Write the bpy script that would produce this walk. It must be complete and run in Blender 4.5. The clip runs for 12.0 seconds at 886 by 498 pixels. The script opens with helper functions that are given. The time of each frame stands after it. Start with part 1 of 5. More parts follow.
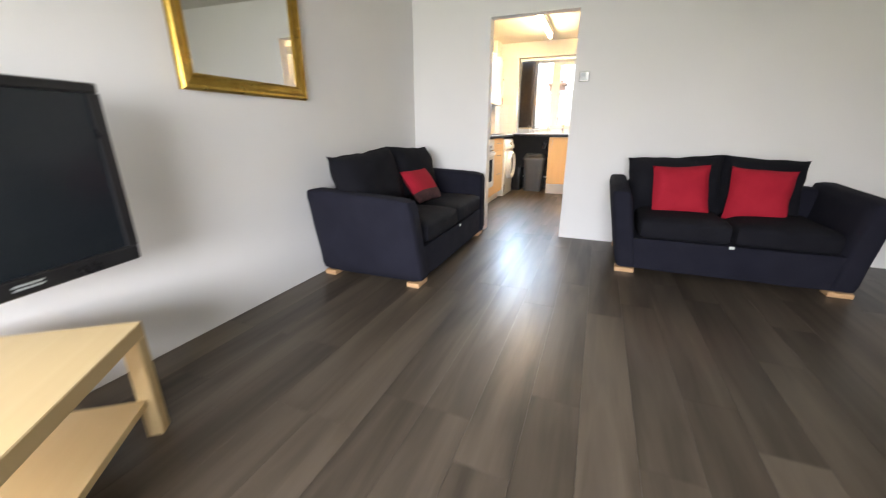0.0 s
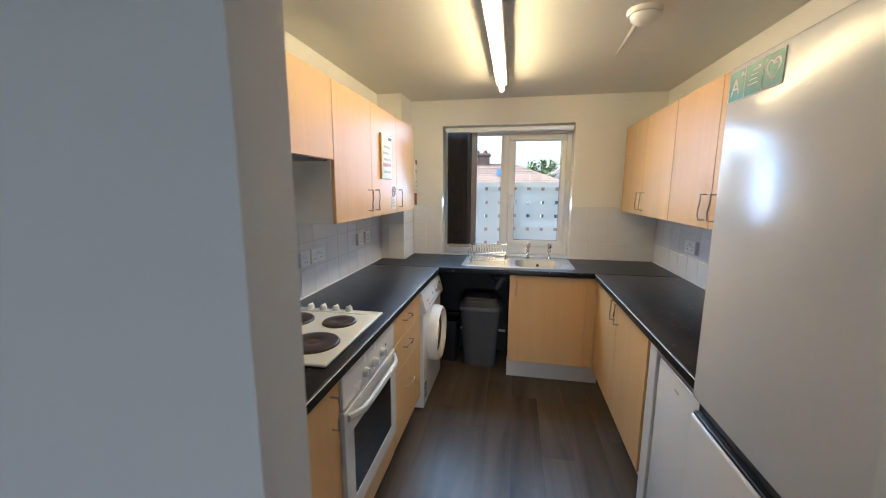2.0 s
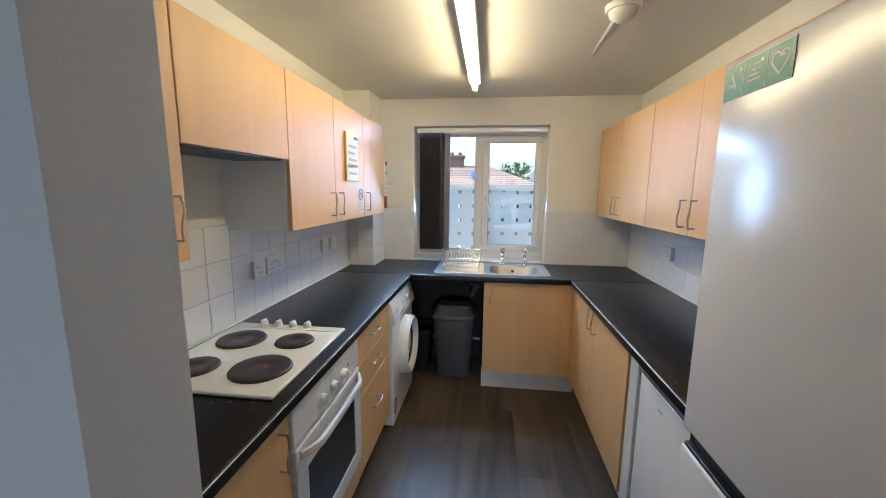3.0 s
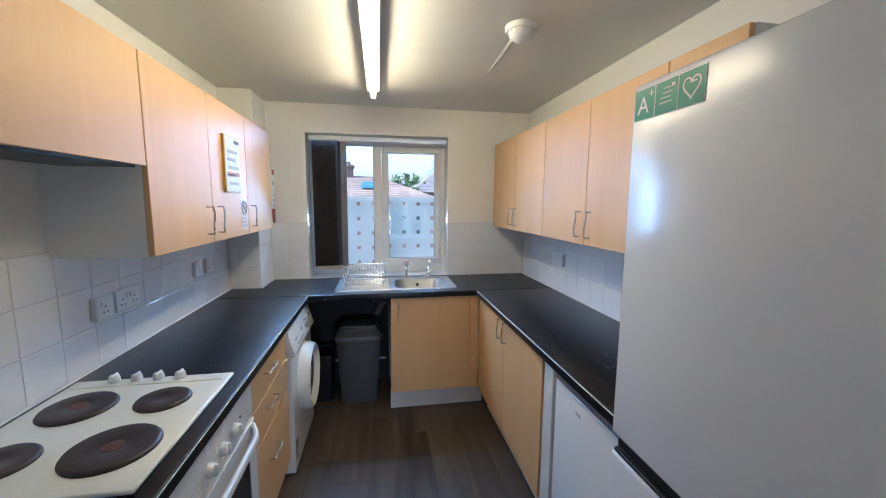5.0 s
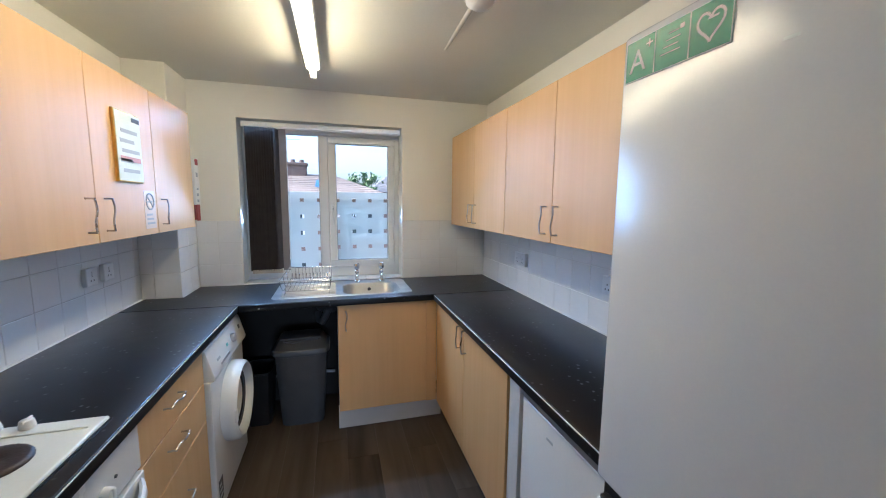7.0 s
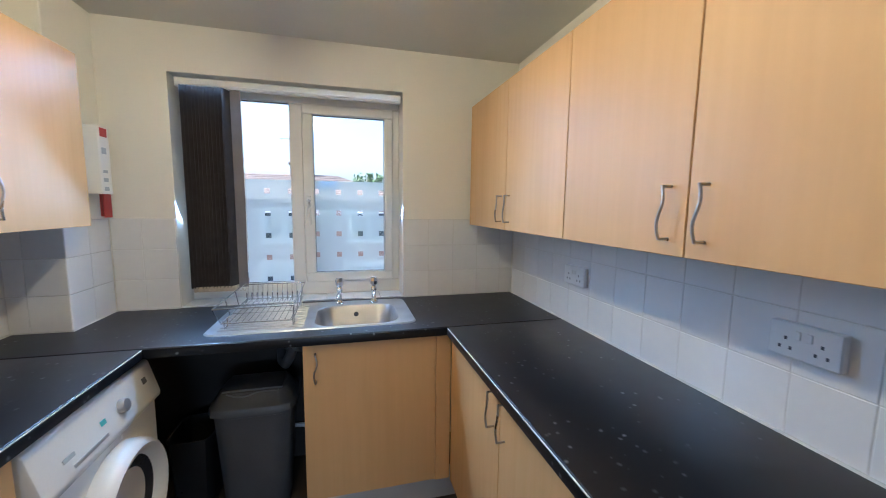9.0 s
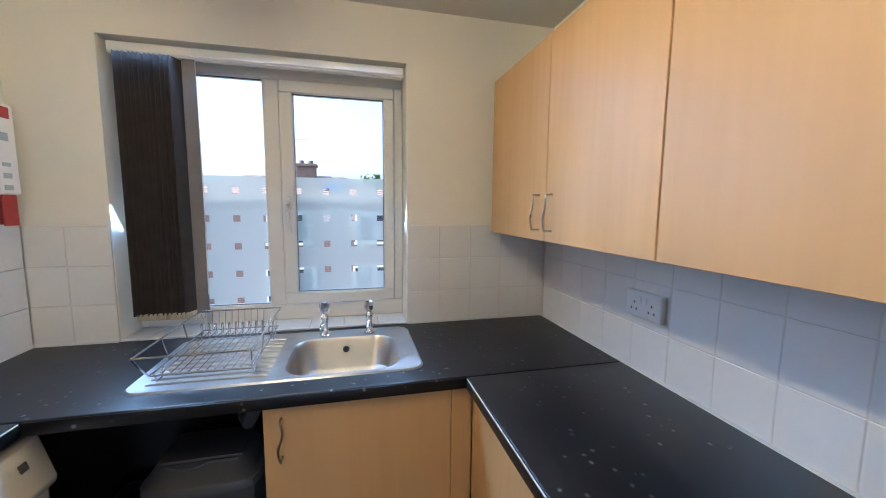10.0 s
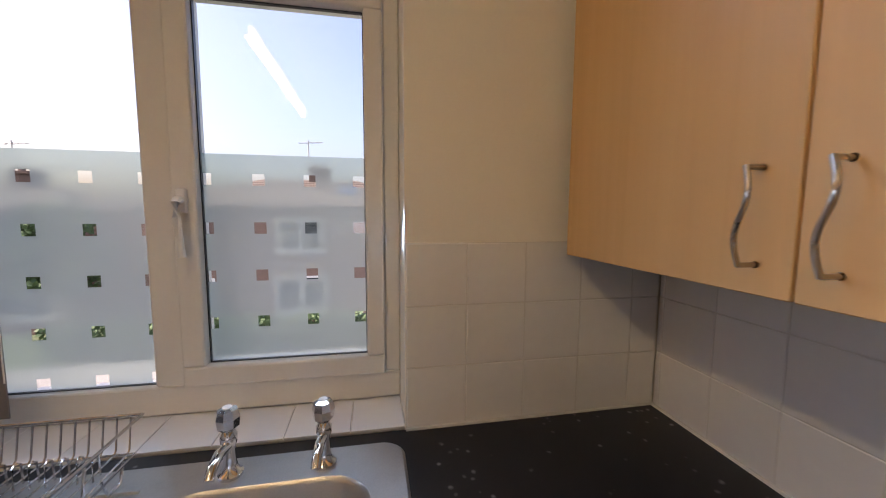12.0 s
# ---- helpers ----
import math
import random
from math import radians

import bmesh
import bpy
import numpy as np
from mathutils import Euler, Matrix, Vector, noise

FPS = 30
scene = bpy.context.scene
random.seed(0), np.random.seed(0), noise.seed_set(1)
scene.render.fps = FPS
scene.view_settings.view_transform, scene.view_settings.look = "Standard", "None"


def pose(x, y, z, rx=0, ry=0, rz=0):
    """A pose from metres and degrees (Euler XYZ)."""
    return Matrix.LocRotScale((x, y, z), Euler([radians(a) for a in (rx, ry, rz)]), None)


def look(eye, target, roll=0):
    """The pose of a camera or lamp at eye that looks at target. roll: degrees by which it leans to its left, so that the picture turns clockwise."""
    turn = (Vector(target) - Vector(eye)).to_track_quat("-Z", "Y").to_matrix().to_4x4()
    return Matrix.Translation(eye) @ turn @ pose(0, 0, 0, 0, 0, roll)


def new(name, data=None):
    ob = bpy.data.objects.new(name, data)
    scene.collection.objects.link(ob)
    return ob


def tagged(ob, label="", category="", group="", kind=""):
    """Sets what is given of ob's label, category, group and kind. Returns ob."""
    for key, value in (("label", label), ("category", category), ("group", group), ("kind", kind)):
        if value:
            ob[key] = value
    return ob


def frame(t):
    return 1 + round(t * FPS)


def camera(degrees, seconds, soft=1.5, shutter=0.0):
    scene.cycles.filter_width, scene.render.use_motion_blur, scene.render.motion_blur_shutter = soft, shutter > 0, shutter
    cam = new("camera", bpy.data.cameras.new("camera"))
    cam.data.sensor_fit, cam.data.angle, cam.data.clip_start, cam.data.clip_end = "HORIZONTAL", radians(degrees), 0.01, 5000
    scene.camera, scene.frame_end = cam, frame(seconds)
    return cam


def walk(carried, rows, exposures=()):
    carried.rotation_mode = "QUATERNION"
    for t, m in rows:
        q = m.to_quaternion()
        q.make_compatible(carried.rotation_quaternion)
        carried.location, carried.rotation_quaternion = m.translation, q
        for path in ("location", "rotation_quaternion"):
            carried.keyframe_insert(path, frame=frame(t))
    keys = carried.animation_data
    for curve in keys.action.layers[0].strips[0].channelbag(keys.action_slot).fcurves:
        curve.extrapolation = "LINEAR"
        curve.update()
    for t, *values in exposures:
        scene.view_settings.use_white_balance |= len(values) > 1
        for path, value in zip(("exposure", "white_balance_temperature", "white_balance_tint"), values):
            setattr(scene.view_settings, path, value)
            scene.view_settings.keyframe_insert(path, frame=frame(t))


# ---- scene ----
cam = camera(99.8, 12.0, soft=1.0, shutter=0.25)
PATH = [
    (0, (0.072, -0.001, 1.001), (-0.639, 1.764, 0.385), -0.1),
    (0.5, (-0.024, 0.651, 1.321), (-0.462, 2.497, 0.691), -0.2),
    (1, (-0.171, 1.585, 1.457), (-0.587, 3.466, 0.918), -0.3),
    (1.5, (-0.36, 2.579, 1.541), (-0.799, 4.489, 1.147), 0.3),
    (2, (-0.623, 3.257, 1.521), (-0.991, 5.197, 1.205), 0.2),
    (2.5, (-0.616, 3.377, 1.525), (-0.926, 5.329, 1.214), 0.4),
    (4.5, (-0.685, 3.532, 1.548), (-0.517, 5.507, 1.28), 0.5),
    (5, (-0.712, 3.53, 1.544), (-0.377, 5.486, 1.295), 0.4),
    (5.5, (-0.726, 3.534, 1.536), (-0.278, 5.468, 1.293), 0.3),
    (6, (-0.73, 3.555, 1.519), (-0.22, 5.473, 1.277), 0.3),
    (6.5, (-0.697, 3.627, 1.507), (-0.17, 5.541, 1.266), 0.3),
    (7, (-0.628, 3.76, 1.512), (-0.085, 5.669, 1.268), 0.6),
    (9, (-0.459, 4.536, 1.450), (0.048, 6.458, 1.222), 0.7),
    (9.5, (-0.399, 4.771, 1.463), (0.099, 6.694, 1.231), 0.5),
    (10, (-0.370, 4.999, 1.456), (0.096, 6.932, 1.234), 0.5),
    (10.5, (-0.336, 5.218, 1.453), (0.098, 7.159, 1.237), 0.4),
    (11, (-0.275, 5.437, 1.450), (0.145, 7.380, 1.239), 0.3),
    (11.5, (-0.219, 5.648, 1.448), (0.199, 7.594, 1.250), 0.3),
    (12, (-0.207, 5.825, 1.444), (0.169, 7.780, 1.250), 0.3),
]
EXPOSURES = [(0.0, 4.0, 7000, 16), (0.5, 3.98, 7500, 16), (1.0, 3.8, 7900, 18), (1.5, 3.0, 7000, 15), (2.0, 2.3, 5700, 12), (2.5, 2.25, 5500, 12),
             (4.5, 2.22, 4900, 12), (5.5, 2.25, 4850, 12), (9.0, 2.22, 5050, 12), (10.0, 2.2, 5200, 14), (10.5, 2.08, 5900, 17), (12.0, 1.46, 6550, 25)]
walk(cam, [(t, look(eye, target, roll)) for t, eye, target, roll in PATH], EXPOSURES)

# ---- world and large lights ----
world = bpy.data.worlds.new("world")
scene.world = world
world.use_nodes = True
wn = world.node_tree.nodes
wbg = wn["Background"]
sky = wn.new("ShaderNodeTexSky")
sky.sky_type, sky.sun_disc = "NISHITA", False
SUN_ELEV, SUN_ROT = radians(42), radians(-96)
sky.sun_elevation, sky.sun_rotation = SUN_ELEV, SUN_ROT
sky.dust_density = 5.0
world.node_tree.links.new(sky.outputs[0], wbg.inputs[0])
wbg.inputs[1].default_value = 0.145

sun = new("sun", bpy.data.lights.new("sun", "SUN"))
sun.data.energy, sun.data.angle, sun.data.color = 3.0, radians(0.6), (1.0, 0.93, 0.82)
sun_dir = Vector((math.sin(SUN_ROT) * math.cos(SUN_ELEV), math.cos(SUN_ROT) * math.cos(SUN_ELEV), math.sin(SUN_ELEV)))
sun.matrix_world = look(sun_dir * 60, (0, 0, 0))

# daylight in the opening of the living room's window, behind the start of the walk
win_light = new("window_light", bpy.data.lights.new("window_light", "AREA"))
win_light.data.shape, win_light.data.size, win_light.data.size_y, win_light.data.spread = "RECTANGLE", 2.3, 0.9, radians(115)
win_light.data.energy, win_light.data.color = 11.0, (0.82, 0.90, 1.0)
win_light.matrix_world = look((-0.15, -2.12, 1.15), (-0.95, 0.5, -0.90))

# daylight in the kitchen window's opening: along its head and both jambs
def opening_light(width, height, watts, eye, target):
    ob = new("window_light", bpy.data.lights.new("window_light", "AREA"))
    ob.data.shape, ob.data.size, ob.data.size_y, ob.data.spread = "RECTANGLE", width, height, radians(125)
    ob.data.energy, ob.data.color = watts, (0.50, 0.73, 1.0)
    ob.matrix_world = look(eye, target)


opening_light(1.08, 0.03, 1.6, (-0.70, 6.722, 2.052), (-0.68, 5.6, 0.85))
opening_light(0.030, 1.00, 2.3, (-1.266, 6.722, 1.47), (-0.70, 5.6, 0.75))
opening_light(0.020, 1.00, 1.0, (-0.146, 6.722, 1.47), (-0.52, 5.6, 0.75))


# ---- materials ----
def nodes_of(name):
    m = bpy.data.materials.new(name)
    m.use_nodes = True
    nt = m.node_tree
    return m, nt, nt.nodes["Principled BSDF"]


def rgb(c):
    return (c[0], c[1], c[2], 1.0)


def surface(name, c1, c2=None, rough=0.5, metal=0.0, scale=8.0, fine=120.0, bump=0.0, rough_var=0.08, stretch=(1, 1, 1), per_object=0.0, spec=0.5, coat=0.0):
    """A paint, plastic, metal or cloth: two colours mixed by coarse and fine noise, with bump and uneven gloss."""
    m, nt, b = nodes_of(name)
    n, l = nt.nodes, nt.links
    c2 = c2 or tuple(v * 0.9 for v in c1)
    tc = n.new("ShaderNodeTexCoord")
    mp = n.new("ShaderNodeMapping")
    mp.inputs["Scale"].default_value = stretch
    l.new(tc.outputs["Object"], mp.inputs[0])
    n1 = n.new("ShaderNodeTexNoise")
    n1.inputs["Scale"].default_value, n1.inputs["Detail"].default_value = scale, 5
    n2 = n.new("ShaderNodeTexNoise")
    n2.inputs["Scale"].default_value, n2.inputs["Detail"].default_value = fine, 3
    l.new(mp.outputs[0], n1.inputs[0])
    l.new(mp.outputs[0], n2.inputs[0])
    add = n.new("ShaderNodeMix")
    add.inputs[0].default_value = 0.35
    l.new(n1.outputs[0], add.inputs[2])
    l.new(n2.outputs[0], add.inputs[3])
    ramp = n.new("ShaderNodeMapRange")
    ramp.inputs[1].default_value, ramp.inputs[2].default_value = 0.32, 0.68
    l.new(add.outputs[0], ramp.inputs[0])
    mix = n.new("ShaderNodeMix")
    mix.data_type = "RGBA"
    mix.inputs[6].default_value, mix.inputs[7].default_value = rgb(c1), rgb(c2)
    l.new(ramp.outputs[0], mix.inputs[0])
    out = mix.outputs[2]
    if per_object:
        info = n.new("ShaderNodeObjectInfo")
        r = n.new("ShaderNodeMapRange")
        r.inputs[3].default_value, r.inputs[4].default_value = 1 - per_object, 1 + per_object
        l.new(info.outputs["Random"], r.inputs[0])
        hsv = n.new("ShaderNodeHueSaturation")
        l.new(r.outputs[0], hsv.inputs["Value"])
        l.new(out, hsv.inputs["Color"])
        out = hsv.outputs[0]
    l.new(out, b.inputs["Base Color"])
    rr = n.new("ShaderNodeMapRange")
    rr.inputs[3].default_value, rr.inputs[4].default_value = max(0.02, rough - rough_var), min(1, rough + rough_var)
    l.new(n1.outputs[0], rr.inputs[0])
    l.new(rr.outputs[0], b.inputs["Roughness"])
    b.inputs["Metallic"].default_value = metal
    b.inputs["Specular IOR Level"].default_value = spec
    b.inputs["Coat Weight"].default_value = coat
    if bump:
        bp = n.new("ShaderNodeBump")
        bp.inputs["Strength"].default_value, bp.inputs["Distance"].default_value = bump, 0.004
        l.new(n2.outputs[0], bp.inputs["Height"])
        l.new(bp.outputs[0], b.inputs["Normal"])
    return m


def wood(name, light, dark, rough=0.4, grain=30.0, along="z", per_object=0.05, contrast=1.0, run=0.05):
    """Wood grain that runs along one axis."""
    m, nt, b = nodes_of(name)
    n, l = nt.nodes, nt.links
    tc = n.new("ShaderNodeTexCoord")
    mp = n.new("ShaderNodeMapping")
    s = {"x": (run, 1, 1), "y": (1, run, 1), "z": (1, 1, run)}[along]
    mp.inputs["Scale"].default_value = s
    info = n.new("ShaderNodeObjectInfo")
    off = n.new("ShaderNodeVectorMath")
    off.operation = "ADD"
    sc = n.new("ShaderNodeMath")
    sc.operation = "MULTIPLY"
    sc.inputs[1].default_value = 37.0
    l.new(info.outputs["Random"], sc.inputs[0])
    l.new(tc.outputs["Object"], off.inputs[0])
    l.new(sc.outputs[0], off.inputs[1])
    l.new(off.outputs[0], mp.inputs[0])
    n1 = n.new("ShaderNodeTexNoise")
    n1.inputs["Scale"].default_value, n1.inputs["Detail"].default_value, n1.inputs["Distortion"].default_value = grain, 6, 0.4
    n2 = n.new("ShaderNodeTexNoise")
    n2.inputs["Scale"].default_value, n2.inputs["Detail"].default_value = grain * 0.16, 3
    l.new(mp.outputs[0], n1.inputs[0])
    l.new(mp.outputs[0], n2.inputs[0])
    add = n.new("ShaderNodeMix")
    add.inputs[0].default_value = 0.55
    l.new(n1.outputs[0], add.inputs[2])
    l.new(n2.outputs[0], add.inputs[3])
    ramp = n.new("ShaderNodeMapRange")
    ramp.inputs[1].default_value, ramp.inputs[2].default_value = 0.5 - 0.2 / contrast, 0.5 + 0.2 / contrast
    l.new(add.outputs[0], ramp.inputs[0])
    mix = n.new("ShaderNodeMix")
    mix.data_type = "RGBA"
    mix.inputs[6].default_value, mix.inputs[7].default_value = rgb(light), rgb(dark)
    l.new(ramp.outputs[0], mix.inputs[0])
    hsv = n.new("ShaderNodeHueSaturation")
    r = n.new("ShaderNodeMapRange")
    r.inputs[3].default_value, r.inputs[4].default_value = 1 - per_object, 1 + per_object
    l.new(info.outputs["Random"], r.inputs[0])
    l.new(r.outputs[0], hsv.inputs["Value"])
    l.new(mix.outputs[2], hsv.inputs["Color"])
    l.new(hsv.outputs[0], b.inputs["Base Color"])
    rr = n.new("ShaderNodeMapRange")
    rr.inputs[3].default_value, rr.inputs[4].default_value = rough - 0.07, rough + 0.1
    l.new(n1.outputs[0], rr.inputs[0])
    l.new(rr.outputs[0], b.inputs["Roughness"])
    bp = n.new("ShaderNodeBump")
    bp.inputs["Strength"].default_value, bp.inputs["Distance"].default_value = 0.12, 0.002
    l.new(n1.outputs[0], bp.inputs["Height"])
    l.new(bp.outputs[0], b.inputs["Normal"])
    return m


def clear_glass(name, tint=(1, 1, 1)):
    m, nt, b = nodes_of(name)
    n, l = nt.nodes, nt.links
    n.remove(b)
    tr, gl, fr, mx = n.new("ShaderNodeBsdfTransparent"), n.new("ShaderNodeBsdfGlossy"), n.new("ShaderNodeFresnel"), n.new("ShaderNodeMixShader")
    tr.inputs[0].default_value = rgb(tint)
    gl.inputs["Roughness"].default_value = 0.02
    fr.inputs[0].default_value = 1.45
    l.new(fr.outputs[0], mx.inputs[0])
    l.new(tr.outputs[0], mx.inputs[1])
    l.new(gl.outputs[0], mx.inputs[2])
    l.new(mx.outputs[0], n["Material Output"].inputs[0])
    return m


def frosted(name):
    m, nt, b = nodes_of(name)
    n, l = nt.nodes, nt.links
    n.remove(b)
    rf, tl, mx = n.new("ShaderNodeBsdfRefraction"), n.new("ShaderNodeBsdfTranslucent"), n.new("ShaderNodeMixShader")
    rf.inputs["Color"].default_value, rf.inputs["Roughness"].default_value, rf.inputs["IOR"].default_value = (0.90, 0.96, 0.93, 1), 0.16, 1.2
    tl.inputs[0].default_value = (0.92, 0.97, 0.95, 1)
    mx.inputs[0].default_value = 0.40
    l.new(rf.outputs[0], mx.inputs[1])
    l.new(tl.outputs[0], mx.inputs[2])
    l.new(mx.outputs[0], n["Material Output"].inputs[0])
    return m


def lamp_glow(name, colour, strength):
    m, nt, b = nodes_of(name)
    b.inputs["Base Color"].default_value = rgb((0.9, 0.9, 0.85))
    b.inputs["Emission Color"].default_value, b.inputs["Emission Strength"].default_value = rgb(colour), strength
    return m


def worktop_material(name):
    """Black speckled laminate with pale flecks and scuffs."""
    m = surface(name, (0.0090, 0.0090, 0.0105), (0.0115, 0.0115, 0.013), rough=0.34, scale=14, fine=260, bump=0.03, rough_var=0.03, spec=0.29)
    nt = m.node_tree
    n, l = nt.nodes, nt.links
    b = n["Principled BSDF"]
    old = b.inputs["Base Color"].links[0].from_socket
    tc = n.new("ShaderNodeTexCoord")
    vo = n.new("ShaderNodeTexVoronoi")
    vo.inputs["Scale"].default_value, vo.inputs["Randomness"].default_value = 30, 1
    wa = n.new("ShaderNodeTexNoise")
    wa.inputs["Scale"].default_value = 30
    wadd = n.new("ShaderNodeMix")
    wadd.data_type = "VECTOR"
    wadd.inputs[0].default_value = 0.012
    l.new(tc.outputs["Object"], wa.inputs[0])
    l.new(tc.outputs["Object"], wadd.inputs[4])
    l.new(wa.outputs[1], wadd.inputs[5])
    l.new(wadd.outputs[1], vo.inputs[0])
    near = n.new("ShaderNodeMapRange")
    near.inputs[1].default_value, near.inputs[2].default_value, near.inputs[3].default_value, near.inputs[4].default_value = 0.05, 0.20, 1, 0
    l.new(vo.outputs["Distance"], near.inputs[0])
    pick = n.new("ShaderNodeTexNoise")
    pick.inputs["Scale"].default_value, pick.inputs["Detail"].default_value = 7, 4
    l.new(tc.outputs["Object"], pick.inputs[0])
    pr = n.new("ShaderNodeMapRange")
    pr.inputs[1].default_value, pr.inputs[2].default_value = 0.47, 0.60
    l.new(pick.outputs[0], pr.inputs[0])
    mul = n.new("ShaderNodeMath")
    mul.operation = "MULTIPLY"
    l.new(near.outputs[0], mul.inputs[0])
    l.new(pr.outputs[0], mul.inputs[1])
    mx = n.new("ShaderNodeMix")
    mx.data_type = "RGBA"
    mx.inputs[7].default_value = (0.23, 0.23, 0.23, 1)
    l.new(mul.outputs[0], mx.inputs[0])
    l.new(old, mx.inputs[6])
    l.new(mx.outputs[2], b.inputs["Base Color"])
    return m


M_WALL = surface("wall_paint", (0.80, 0.785, 0.765), (0.765, 0.75, 0.73), rough=0.75, scale=1.6, fine=160, bump=0.10)
M_KITCHEN_WALL = surface("kitchen_wall_paint", (0.82, 0.80, 0.74), (0.79, 0.77, 0.71), rough=0.6, scale=1.6, fine=140, bump=0.10)
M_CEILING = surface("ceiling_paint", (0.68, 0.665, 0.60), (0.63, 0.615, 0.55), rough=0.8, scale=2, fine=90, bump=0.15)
M_PLANK = wood("vinyl_plank", (0.128, 0.099, 0.073), (0.022, 0.0165, 0.0115), rough=0.34, grain=11, along="y", per_object=0.07, contrast=1.2, run=0.10)
M_PLANK.node_tree.nodes["Principled BSDF"].inputs["Specular IOR Level"].default_value = 0.32
M_CLEAR_STICKER = surface("clear_sticker", (0.70, 0.58, 0.46), (0.66, 0.54, 0.43), rough=0.4)
M_SUBFLOOR = surface("plank_joint", (0.03, 0.027, 0.025), rough=0.7)
M_BEECH = wood("beech_veneer", (0.70, 0.450, 0.205), (0.63, 0.385, 0.165), rough=0.42, grain=46, along="z", per_object=0.03, contrast=0.8)
M_CARCASS = surface("white_melamine", (0.76, 0.76, 0.75), (0.72, 0.72, 0.71), rough=0.4, scale=5)
M_PLINTH = surface("plinth_board", (0.72, 0.68, 0.61), (0.64, 0.59, 0.52), rough=0.45, scale=6)
M_WORKTOP = worktop_material("black_laminate")
M_TILE = surface("glazed_tile", (0.80, 0.80, 0.80), (0.76, 0.76, 0.765), rough=0.16, scale=3, fine=40, bump=0.04, per_object=0.03, spec=0.95)
M_GROUT_PALE = surface("pale_grout", (0.68, 0.67, 0.65), (0.58, 0.57, 0.55), rough=0.9, scale=4)
M_GROUT = surface("grey_grout", (0.56, 0.56, 0.56), (0.44, 0.44, 0.45), rough=0.9, scale=4)
M_STEEL = surface("brushed_steel", (0.52, 0.515, 0.51), (0.42, 0.415, 0.41), rough=0.36, metal=1.0, scale=10, fine=300, bump=0.05)
M_CHROME = surface("chrome", (0.80, 0.80, 0.82), (0.72, 0.72, 0.74), rough=0.10, metal=1.0, rough_var=0.04)
M_HANDLE = surface("satin_nickel", (0.50, 0.45, 0.40), (0.40, 0.36, 0.32), rough=0.28, metal=1.0)
M_WIRE = surface("rack_wire", (0.66, 0.66, 0.68), (0.5, 0.5, 0.52), rough=0.18, metal=1.0)
M_WHITE_ENAMEL = surface("white_enamel", (0.80, 0.80, 0.78), (0.76, 0.76, 0.73), rough=0.25, scale=3)
M_FRIDGE = surface("fridge_white", (0.78, 0.775, 0.76), (0.74, 0.735, 0.72), rough=0.23, scale=2.2, fine=220, bump=0.03)
M_HOB = surface("cream_enamel", (0.80, 0.80, 0.73), (0.75, 0.74, 0.66), rough=0.2, scale=6)
M_PLATE = surface("cast_iron_plate", (0.030, 0.022, 0.020), (0.055, 0.036, 0.030), rough=0.45, scale=18, bump=0.2)
M_RUST = surface("rusted_iron", (0.16, 0.055, 0.028), (0.07, 0.035, 0.024), rough=0.6, scale=30)
M_BLACK_GLASS = surface("black_glass", (0.012, 0.014, 0.014), (0.016, 0.018, 0.018), rough=0.06, rough_var=0.03)
M_BLACK = surface("black_plastic", (0.012, 0.012, 0.013), (0.02, 0.02, 0.021), rough=0.3)
M_TV_SCREEN = surface("tv_screen", (0.012, 0.016, 0.02), (0.016, 0.02, 0.024), rough=0.2, rough_var=0.02)
M_WHITE_PLASTIC = surface("white_plastic", (0.78, 0.78, 0.77), (0.74, 0.74, 0.73), rough=0.35, scale=4)
M_UPVC = surface("upvc_frame", (0.78, 0.77, 0.74), (0.74, 0.73, 0.70), rough=0.35, scale=4)
M_BLIND = surface("brown_blind_cloth", (0.045, 0.036, 0.032), (0.030, 0.024, 0.022), rough=0.85, scale=20, fine=400, bump=0.3, per_object=0.12)
M_BLIND_EDGE = surface("grey_blind_slat", (0.22, 0.21, 0.22), (0.18, 0.17, 0.18), rough=0.8)
M_CHAIN = surface("blind_chain", (0.55, 0.48, 0.36), (0.42, 0.36, 0.27), rough=0.5)
M_BIN = surface("grey_bin_plastic", (0.085, 0.085, 0.088), (0.068, 0.068, 0.07), rough=0.5, scale=8)
M_BIN_LID = surface("grey_bin_lid", (0.10, 0.10, 0.10), (0.082, 0.082, 0.082), rough=0.42)
M_SOFA = surface("navy_cloth", (0.012, 0.012, 0.021), (0.008, 0.008, 0.015), rough=0.92, scale=7, fine=520, bump=0.5, spec=0.25)
M_SOFA_DARK = surface("black_cloth", (0.010, 0.010, 0.014), (0.006, 0.006, 0.009), rough=0.95, scale=7, fine=520, bump=0.5, spec=0.2)
M_RED = surface("red_cloth", (0.42, 0.012, 0.030), (0.34, 0.008, 0.022), rough=0.85, scale=10, fine=420, bump=0.4, spec=0.3)
M_RED_DARK = surface("brown_print", (0.10, 0.035, 0.035), (0.045, 0.022, 0.024), rough=0.9, scale=22)
M_FOOT = wood("light_foot_wood", (0.62, 0.38, 0.20), (0.52, 0.30, 0.15), rough=0.4, grain=60, along="x")
M_BENCH = wood("birch_bench", (0.71, 0.54, 0.29), (0.65, 0.47, 0.24), rough=0.45, grain=28, along="x", contrast=0.7)
M_GOLD = surface("gilt_frame", (0.62, 0.42, 0.10), (0.42, 0.26, 0.05), rough=0.30, metal=1.0, scale=16, fine=200, bump=0.15)
M_MIRROR = surface("mirror_silver", (0.86, 0.87, 0.86), (0.85, 0.86, 0.85), rough=0.02, metal=1.0, rough_var=0.0)
